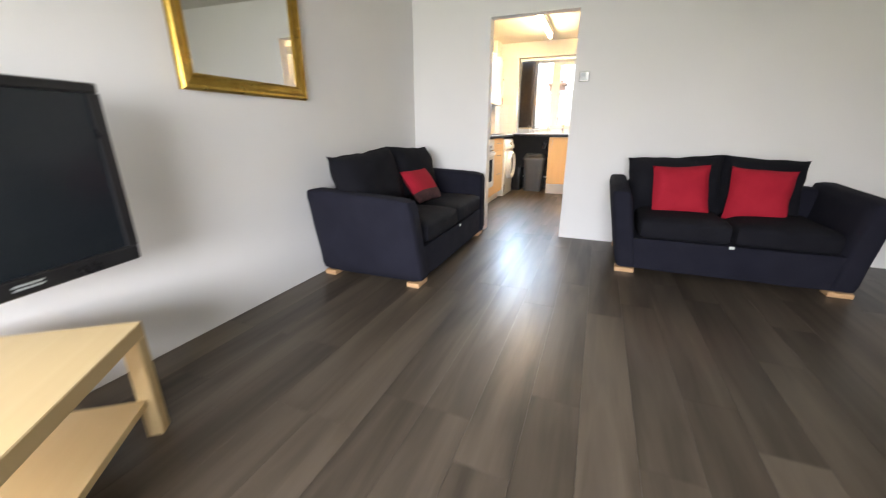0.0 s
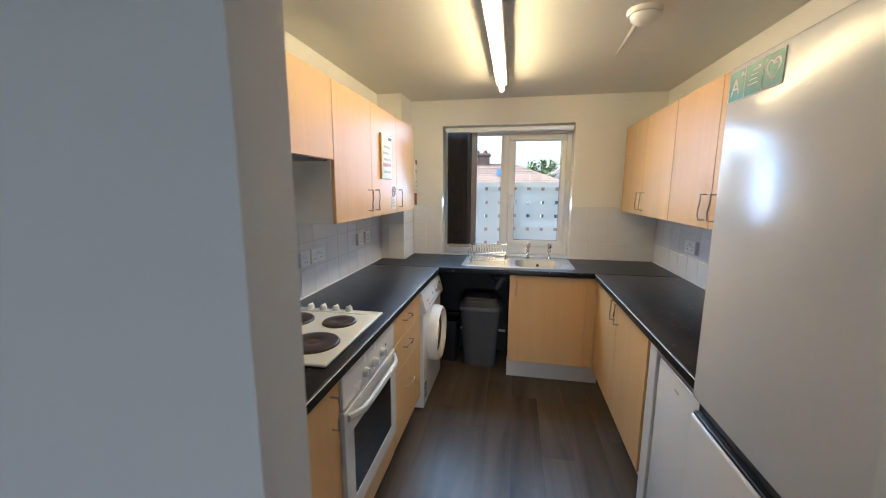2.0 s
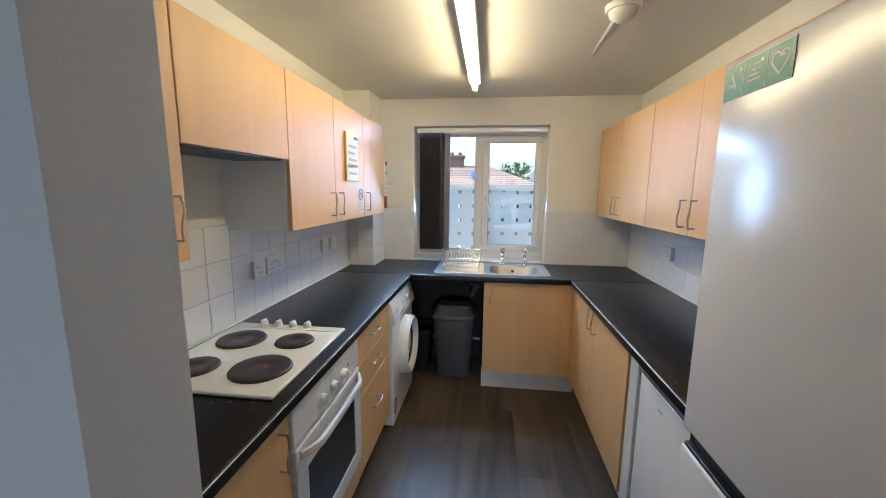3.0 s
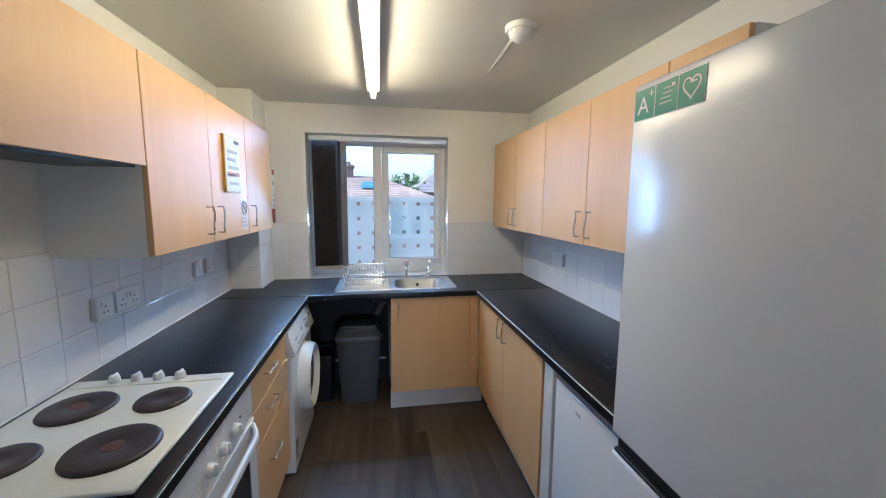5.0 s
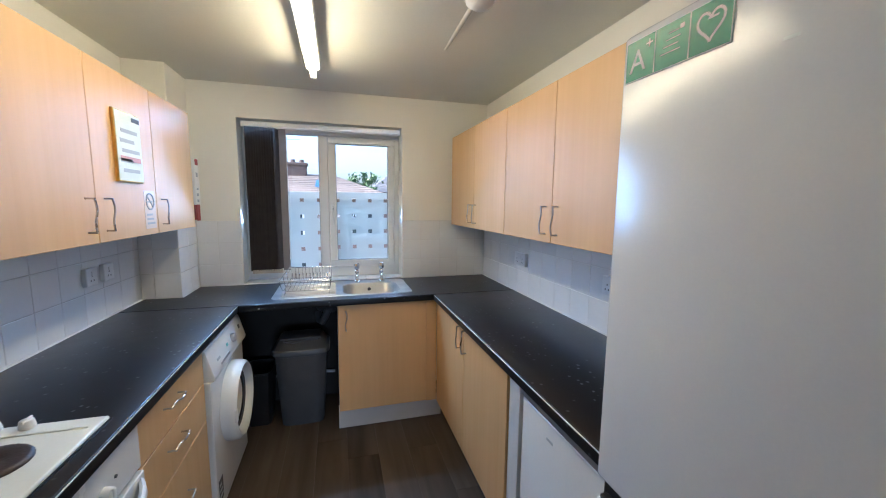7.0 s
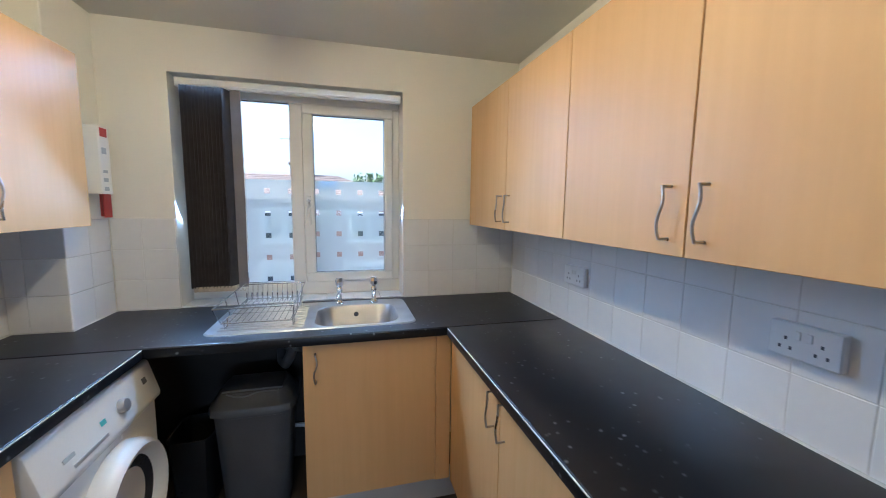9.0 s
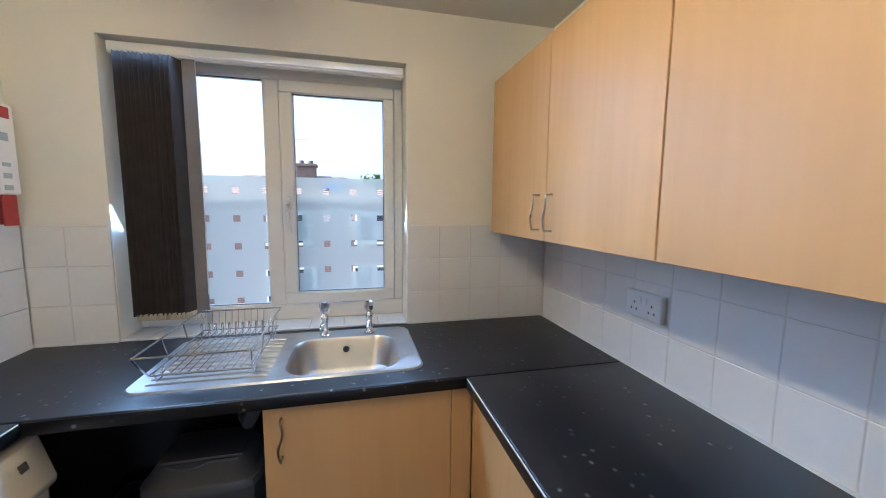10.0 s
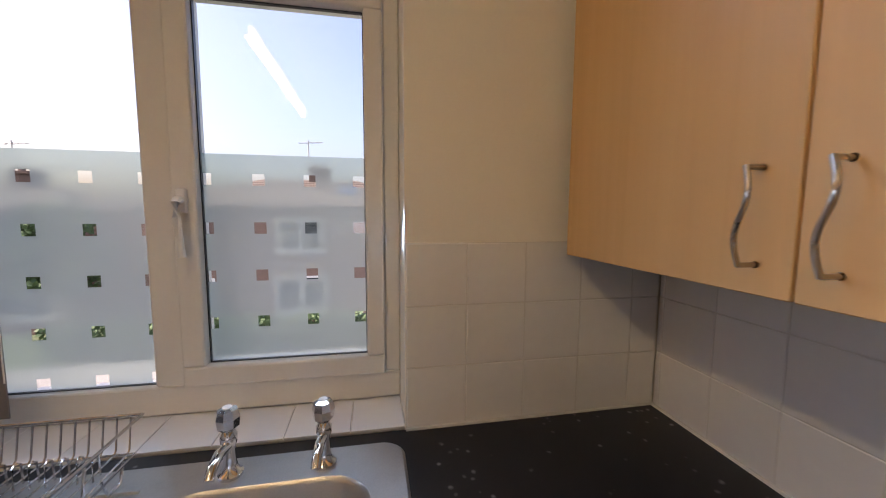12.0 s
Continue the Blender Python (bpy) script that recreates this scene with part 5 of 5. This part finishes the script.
X0 = 0.0005
frame_side((X0, MY0, MZ0), (X0, MY1, MZ0), (0, 0, 1), "frame_rail")
frame_side((X0, MY1, MZ1), (X0, MY0, MZ1), (0, 0, -1), "frame_rail")
frame_side((X0, MY0, MZ1), (X0, MY0, MZ0), (0, 1, 0), "frame_stile")
frame_side((X0, MY1, MZ0), (X0, MY1, MZ1), (0, -1, 0), "frame_stile")
part("glass", bx(B(), 0.002, 0.010, MY0 + MW - 0.002, MY1 - MW + 0.002, MZ0 + MW - 0.002, MZ1 - MW + 0.002), M_MIRROR, mirror, "mirror glass")

# TV bench set at an angle; local x along its front, y towards its back
ANG = math.degrees(math.atan2(0.8, -0.6))
bench = thing("tv_bench", "pale birch TV bench with a lower shelf", "table", Matrix.Translation((-1.232, 0.632, 0)) @ pose(0, 0, 0, 0, 0, ANG))
BL, BD, BH = 0.90, 0.50, 0.412
part("top", bx(B(), -BL, 0, 0, BD, BH - 0.050, BH, 0.003), M_BENCH, bench)
part("shelf", bx(B(), -BL + 0.052, -0.052, 0.02, BD - 0.02, 0.125, 0.150, 0.002), M_BENCH, bench, "lower shelf")
for x in (-BL, -0.050):
    for y in (0, BD - 0.050):
        part("leg", bx(B(), x, x + 0.050, y, y + 0.050, 0, BH - 0.0505, 0.003), M_BENCH, bench)
tv = thing("television", "switched-off black flat television on a wall bracket above the bench", "television", pose(-1.325, 0.297, BH, 0, 0, 100))
part("back", bx(B(), -0.44, 0.44, 0.022, 0.075, 0.20, 0.68, 0.02, 2), M_BLACK, tv)
b = B()
TH0, TH1, TWD = 0.155, 0.722, 0.465
bx(b, -TWD, TWD, -0.022, 0.022, TH0, TH0 + 0.052, 0.006, 2)
bx(b, -TWD, TWD, -0.022, 0.022, TH1 - 0.030, TH1, 0.006, 2)
bx(b, -TWD, -TWD + 0.032, -0.022, 0.022, TH0 + 0.052, TH1 - 0.030, 0)
bx(b, TWD - 0.032, TWD, -0.022, 0.022, TH0 + 0.052, TH1 - 0.030, 0)
part("bezel", b, M_BLACK, tv, "glossy black bezel")
part("screen", bx(B(), -TWD + 0.0325, TWD - 0.0325, -0.012, 0.020, TH0 + 0.0525, TH1 - 0.0305), M_TV_SCREEN, tv, "dark reflective screen")
b = B()
for k in range(2):
    bx(b, 0.115, 0.185, -0.0226, -0.0221, TH0 + 0.020 + 0.010 * k, TH0 + 0.025 + 0.010 * k)
part("badge", b, M_GREY_PRINT, tv)
b = B()
bx(b, -0.12, 0.12, 0.0755, 0.090, 0.33, 0.55, 0.004)
pipe(b, [(0.0, 0.085, 0.44), (0.10, 0.18, 0.44), (-0.02, 0.30, 0.44)], 0.018, 8)
bx(b, -0.09, 0.06, 0.290, 0.345, 0.36, 0.52, 0.004)
part("wall_bracket", b, M_BLACK, tv, "black swing arm bracket")

thermo = thing("thermostat", "small white room thermostat beside the doorway", "thermostat", pose(-0.104, YP0, 1.412))
part("case", bx(B(), -0.040, 0.040, -0.026, -0.0005, -0.038, 0.038, 0.005, 2), M_SILVER, thermo)
part("display", bx(B(), -0.030, 0.012, -0.0275, -0.0262, -0.006, 0.026), M_GREY_PRINT, thermo, "grey display")
part("buttons", bx(B(), -0.028, 0.028, -0.0275, -0.0262, -0.026, -0.016), M_GREY_PRINT, thermo)

# ---- outside ----
GZ = -2.75
b = B()
bx(b, -600, 600, -600, 900, GZ - 0.2, GZ)
tagged(structure("ground", b, M_GRASS, "lawn and gardens beyond the window", "ground"), kind="structure")
b = B()
bx(b, -80, 80, 12.0, 15.6, GZ, GZ + 0.02)
structure("road", b, M_ASPHALT, "asphalt road below the window", "road")
b = B()
for y0 in (10.6, 15.7):
    bx(b, -80, 80, y0, y0 + 1.3, GZ, GZ + 0.12, 0.02)
structure("pavement", b, M_PAVING, "paved footway with kerb", "pavement")


def house(label, m, ridge, half, depth, eave, top, roof_mat, windows, chimneys, skylight=False):
    """A brick house with a hipped roof; local y runs away from the street front."""
    h = thing("house", label, "house", m, "houses across the road")
    part("wall", bx(B(), -half, half, 0, depth, 0, eave, 0.01), M_BRICK, h, "red brick walls")
    bm = B()
    o = 0.35
    c = [bm.verts.new(p) for p in ((-half - o, -o, eave), (half + o, -o, eave), (half + o, depth + o, eave), (-half - o, depth + o, eave))]
    r = [bm.verts.new((x, depth / 2, top)) for x in ridge]
    for f in ((c[0], c[1], r[1], r[0]), (c[1], c[2], r[1]), (c[2], c[3], r[0], r[1]), (c[3], c[0], r[0]), (c[3], c[2], c[1], c[0])):
        bm.faces.new(f)
    roof = part("roof", bm, roof_mat, h, "tiled hipped roof")
    # courses of tiles on the street side
    n = 13
    sl = Vector((0, depth / 2 + o, top - eave))
    for k in range(n):
        u0, u1 = k / n, (k + 1) / n
        xa0, xb0 = -half - o + (ridge[0] + half + o) * u0, half + o + (ridge[1] - half - o) * u0
        bm = B()
        y0, z0 = -o + sl.y * u0, eave + sl.z * u0
        y1, z1 = -o + sl.y * u1, eave + sl.z * u1
        xa1, xb1 = -half - o + (ridge[0] + half + o) * u1, half + o + (ridge[1] - half - o) * u1
        lo = [bm.verts.new(p) for p in ((xa0, y0, z0 + 0.035), (xb0, y0, z0 + 0.035), (xb1, y1, z1 + 0.02), (xa1, y1, z1 + 0.02), (xa0, y0, z0), (xb0, y0, z0))]
        bm.faces.new(lo[:4])
        bm.faces.new((lo[4], lo[5], lo[1], lo[0]))
        part("tile_course", bm, roof_mat, roof)
    for x, z, w, hh in windows:
        win = part("window", bx(B(), x - w / 2, x + w / 2, -0.02, 0.03, z - hh / 2, z + hh / 2), M_HOUSE_GLASS, h, "dark glazed window")
        bm = B()
        for x0, x1, z0, z1 in ((-w / 2 - 0.05, w / 2 + 0.05, hh / 2, hh / 2 + 0.07), (-w / 2 - 0.1, w / 2 + 0.1, -hh / 2 - 0.1, -hh / 2), (-w / 2 - 0.05, -w / 2 + 0.03, -hh / 2, hh / 2), (w / 2 - 0.03, w / 2 + 0.05, -hh / 2, hh / 2), (-0.04, 0.04, -hh / 2, hh / 2)):
            bx(bm, x + x0, x + x1, -0.06, -0.015, z + z0, z + z1)
        part("frame", bm, M_WHITE_PLASTIC, win, "white window frame")
    for x in chimneys:
        bm = B()
        bx(bm, x - 0.42, x + 0.42, depth / 2 - 0.3, depth / 2 + 0.3, top - 0.9, top + 0.42, 0.01)
        bx(bm, x - 0.48, x + 0.48, depth / 2 - 0.36, depth / 2 + 0.36, top + 0.42, top + 0.54, 0.01)
        part("chimney", bm, M_CHIMNEY, roof, "sooty brick chimney stack")
        bm = B()
        for dx in (-0.2, 0.2):
            cy(bm, (x + dx, depth / 2, top + 0.54), (x + dx, depth / 2, top + 0.70), 0.12, 12, 0.10)
        part("chimney_pot", bm, M_CHIMNEY, roof)
        bm = B()
        pipe(bm, [(x - 0.45, depth / 2, top + 0.3), (x - 0.45, depth / 2, top + 1.75)], 0.025, 6)
        pipe(bm, [(x - 0.85, depth / 2, top + 1.6), (x + 0.15, depth / 2, top + 1.66)], 0.018, 6)
        for k in range(4):
            xx = x - 0.8 + 0.25 * k
            pipe(bm, [(xx, depth / 2 - 0.25, top + 1.6 + 0.015 * k), (xx, depth / 2 + 0.25, top + 1.6 + 0.015 * k)], 0.012, 5)
        part("aerial", bm, M_SILVER, roof, "television aerial")
    if skylight:
        u = 0.52
        bm = B()
        x = ridge[1] - 0.35
        y0, y1 = -o + sl.y * (u - 0.14), -o + sl.y * (u + 0.14)
        z0, z1 = eave + sl.z * (u - 0.14) + 0.10, eave + sl.z * (u + 0.14) + 0.10
        v = [bm.verts.new(p) for p in ((x - 0.36, y0, z0), (x + 0.36, y0, z0), (x + 0.36, y1, z1), (x - 0.36, y1, z1))]
        f = bm.faces.new(v)
        bmesh.ops.solidify(bm, geom=[f], thickness=0.05)
        part("skylight", bm, M_ROOF_GLASS, roof, "blue roof window")
    return h


WINS = [(-3.4, 3.35, 1.5, 1.05), (0.4, 3.35, 1.5, 1.05), (3.6, 3.35, 1.5, 1.05), (-3.4, 1.2, 1.7, 1.2), (0.4, 1.2, 1.7, 1.2), (3.6, 1.2, 1.7, 1.2)]
house("brick semi-detached house with a brown tiled roof and a roof window", pose(-3.1, 20.0, GZ), (-1.6, 2.3), 4.9, 6.5, 4.35, 5.56, M_ROOF, WINS, (0.7,), True)
house("brick house with a brown tiled roof further along the road", pose(-15.2, 20.5, GZ), (-2.0, 2.0), 4.9, 6.5, 4.2, 5.2, M_ROOF, WINS, (1.6,))
house("brick house with a grey tiled hipped roof", pose(6.95, 27.5, GZ), (-2.55, 2.55), 5.4, 7.0, 4.88, 7.3, M_SLATE, WINS, (2.4,))


def tree(label, x, y, height, spread, seed):
    rnd = random.Random(seed)
    t = thing("tree", label, "tree", pose(x, y, GZ))
    bm = B()
    cy(bm, (0, 0, 0), (0.1, 0, height * 0.45), 0.18, 10, 0.11)
    for k in range(9):
        a = k * 2.4
        p = Vector((0.1, 0, height * (0.30 + 0.02 * k)))
        q = p + Vector((math.cos(a), math.sin(a), 0.9)) * spread * rnd.uniform(0.4, 0.75)
        cy(bm, p, q, 0.06, 7, 0.02)
    part("trunk", bm, M_BARK, t, "branching trunk")
    vs, fs = [], []
    clumps = []
    for _ in range(60):
        d = Vector((rnd.gauss(0, 1), rnd.gauss(0, 1), rnd.gauss(0, 0.8))).normalized() * rnd.uniform(0.35, 1.0)
        clumps.append((Vector((0, 0, height * 0.66)) + Vector((d.x * spread, d.y * spread, d.z * height * 0.36)), rnd.uniform(0.25, 0.6) * spread * 0.5))
    for c, r in clumps:
        for _ in range(75):
            p = c + Vector((rnd.gauss(0, 1), rnd.gauss(0, 1), rnd.gauss(0, 1))) * r * 0.55
            u = Vector((rnd.uniform(-1, 1), rnd.uniform(-1, 1), rnd.uniform(-1, 1))).normalized() * rnd.uniform(0.06, 0.13)
            w = u.orthogonal().normalized() * u.length * 0.6
            i = len(vs)
            vs += [p - u, p + w, p + u, p - w]
            fs.append((i, i + 1, i + 2, i + 3))
    me = bpy.data.meshes.new("crown")
    me.from_pydata([tuple(v) for v in vs], [], fs)
    me.materials.append(M_LEAF)
    ob = new("crown", me)
    ob.parent = t
    tagged(ob, "leafy green crown")
    return t


tree("leafy green tree behind the houses", 0.85, 26.3, 6.2, 1.05, 3)
tree("leafy green tree behind the grey roof", 5.2, 37.5, 8.6, 1.8, 5)
tree("leafy garden tree by the road", -9.4, 19.0, 4.6, 1.3, 8)
hedge_rnd = random.Random(4)
vs, fs = [], []
for _ in range(7000):
    p = Vector((hedge_rnd.uniform(-9, 3), 17.6 + hedge_rnd.uniform(-0.35, 0.35), GZ + hedge_rnd.uniform(0, 1) ** 0.7 * 1.05))
    u = Vector((hedge_rnd.uniform(-1, 1), hedge_rnd.uniform(-1, 1), hedge_rnd.uniform(-1, 1))).normalized() * 0.09
    w = u.orthogonal().normalized() * 0.05
    i = len(vs)
    vs += [tuple(p - u), tuple(p + w), tuple(p + u), tuple(p - w)]
    fs.append((i, i + 1, i + 2, i + 3))
me = bpy.data.meshes.new("hedge")
me.from_pydata(vs, [], fs)
me.materials.append(M_LEAF)
tagged(new("hedge", me), "clipped green garden hedge", "hedge", kind="stuff")

# ---- wall tiles ----
TP, TG, TT = 0.1535, 0.0018, 0.0075
TILE_MESHES = {}


def tile_mesh(w, h):
    key = (round(w, 3), round(h, 3))
    if key not in TILE_MESHES:
        bm = B()
        r = 0.0018
        back = [bm.verts.new((x, y, 0)) for x, y in ((-w / 2, -h / 2), (w / 2, -h / 2), (w / 2, h / 2), (-w / 2, h / 2))]
        mid = [bm.verts.new((v.co.x, v.co.y, TT - 0.0012)) for v in back]
        top = [bm.verts.new((v.co.x * (1 - 2 * r / w), v.co.y * (1 - 2 * r / h), TT)) for v in back]
        bm.faces.new(top)
        for a, c in ((back, mid), (mid, top)):
            for i in range(4):
                j = (i + 1) % 4
                bm.faces.new((a[i], a[j], c[j], c[i]))
        TILE_MESHES[key] = mesh_of("tile", bm, M_TILE)
    return TILE_MESHES[key]


def lay_tiles(parent, frame_m, a0, a1, z0, rows, start=0.0, row_h=TP):
    """Rows of tiles between a0 and a1 in the local frame (x along, y up, z out of the wall); a cut tile starts the row."""
    edges = [a0]
    x = a0 + (start or TP)
    while x < a1 - 0.012:
        edges.append(x)
        x += TP
    edges.append(a1)
    rnd = random.Random(int(1000 * a1))
    for r in range(rows):
        for e0, e1 in zip(edges, edges[1:]):
            w = e1 - e0 - TG
            ob = new("tile", tile_mesh(w, row_h - TG))
            ob.parent = parent
            ob.matrix_basis = frame_m @ pose((e0 + e1) / 2, z0 + (r + 0.5) * row_h, 0.0016, rnd.uniform(-0.12, 0.12), rnd.uniform(-0.12, 0.12), 0)


def grout(parent, dims, material=None):
    part("grout", bx(B(), *dims), material or M_GROUT, parent, "grout between the tiles")


F_WEST = Matrix(((0, 0, 1, XW_K), (-1, 0, 0, 0), (0, 1, 0, 0), (0, 0, 0, 1)))     # x runs towards -y
F_EAST = Matrix(((0, 0, -1, XE_K), (1, 0, 0, 0), (0, 1, 0, 0), (0, 0, 0, 1)))     # x runs towards +y
F_NORTH = Matrix(((1, 0, 0, 0), (0, 0, -1, YN), (0, 1, 0, 0), (0, 0, 0, 1)))
F_BOX_F = Matrix(((1, 0, 0, 0), (0, 0, -1, 6.40), (0, 1, 0, 0), (0, 0, 0, 1)))
F_BOX_S = Matrix(((0, 0, 1, -1.575), (-1, 0, 0, 0), (0, 1, 0, 0), (0, 0, 0, 1)))
lay_tiles(wall_west_kitchen, F_WEST, -6.398, -3.80, CT + 0.001, 3, 0.064)
lay_tiles(wall_east_kitchen, F_EAST, 4.40, 6.702, CT + 0.001, 3, 0.135)
lay_tiles(wall_north, F_NORTH, WX1 + 0.002, XE_K - 0.010, CT + 0.001, 3, 0.150)
lay_tiles(wall_north, F_NORTH, -1.565, WX0 - 0.002, CT + 0.001, 3, 0.130)
lay_tiles(boxing, F_BOX_F, XW_K + 0.010, -1.567, CT + 0.001, 3, 0.070)
lay_tiles(boxing, F_BOX_S, -6.702, -6.392, CT + 0.001, 3, 0.155)
ZG0, ZG1 = CT + 0.001, CT + 3 * TP + 0.001
grout(wall_west_kitchen, (XW_K + 0.0002, XW_K + 0.0066, 3.80, 6.398, ZG0, ZG1))
grout(wall_east_kitchen, (XE_K - 0.0072, XE_K - 0.0002, 4.40, 6.702, ZG0, ZG1), M_GROUT_PALE)
grout(wall_north, (WX1 + 0.002, XE_K - 0.010, YN - 0.0076, YN - 0.0002, ZG0, ZG1), M_GROUT_PALE)
grout(wall_north, (-1.565, WX0 - 0.002, YN - 0.0076, YN - 0.0002, ZG0, ZG1), M_GROUT_PALE)
F_SILL = Matrix(((1, 0, 0, 0), (0, 1, 0, 0), (0, 0, 1, WZ0 - 0.0078), (0, 0, 0, 1)))
lay_tiles(wall_north, F_SILL, WX0 + 0.001, WX1 - 0.001, YN - 0.006, 1, 0.100, 0.158)

# ---- floor planks ----
PLANK_MESHES = {}


def plank_mesh(w, l):
    key = (round(w, 3), round(l, 3))
    if key not in PLANK_MESHES:
        bm = B()
        c = 0.0005
        back = [bm.verts.new((x, y, -0.0078)) for x, y in ((-w / 2, -l / 2), (w / 2, -l / 2), (w / 2, l / 2), (-w / 2, l / 2))]
        mid = [bm.verts.new((v.co.x, v.co.y, -0.0005)) for v in back]
        top = [bm.verts.new((v.co.x - math.copysign(c, v.co.x), v.co.y - math.copysign(c, v.co.y), 0)) for v in back]
        bm.faces.new(top)
        for a, d in ((back, mid), (mid, top)):
            for i in range(4):
                j = (i + 1) % 4
                bm.faces.new((a[i], a[j], d[j], d[i]))
        PLANK_MESHES[key] = mesh_of("plank", bm, M_PLANK)
    return PLANK_MESHES[key]


PW, PL = 0.182, 1.22
prnd = random.Random(11)


def lay_planks(x0, x1, y0, y1):
    x = x0
    while x < x1 - 0.01:
        w = min(PW, x1 - x)
        y = y0 - prnd.choice((0.0, 0.41, 0.81, 0.2, 0.6))
        while y < y1 - 0.01:
            a, c = max(y, y0), min(y + PL, y1)
            if c - a > 0.02:
                ob = new("plank", plank_mesh(w - 0.0003, c - a - 0.0003))
                ob.parent = floor
                ob.location = (x + w / 2, (a + c) / 2, 0)
            y += PL
        x += PW


lay_planks(XW, XE, YS, YP0)
lay_planks(XW_K + 0.1, XE_K, YP0, YN)
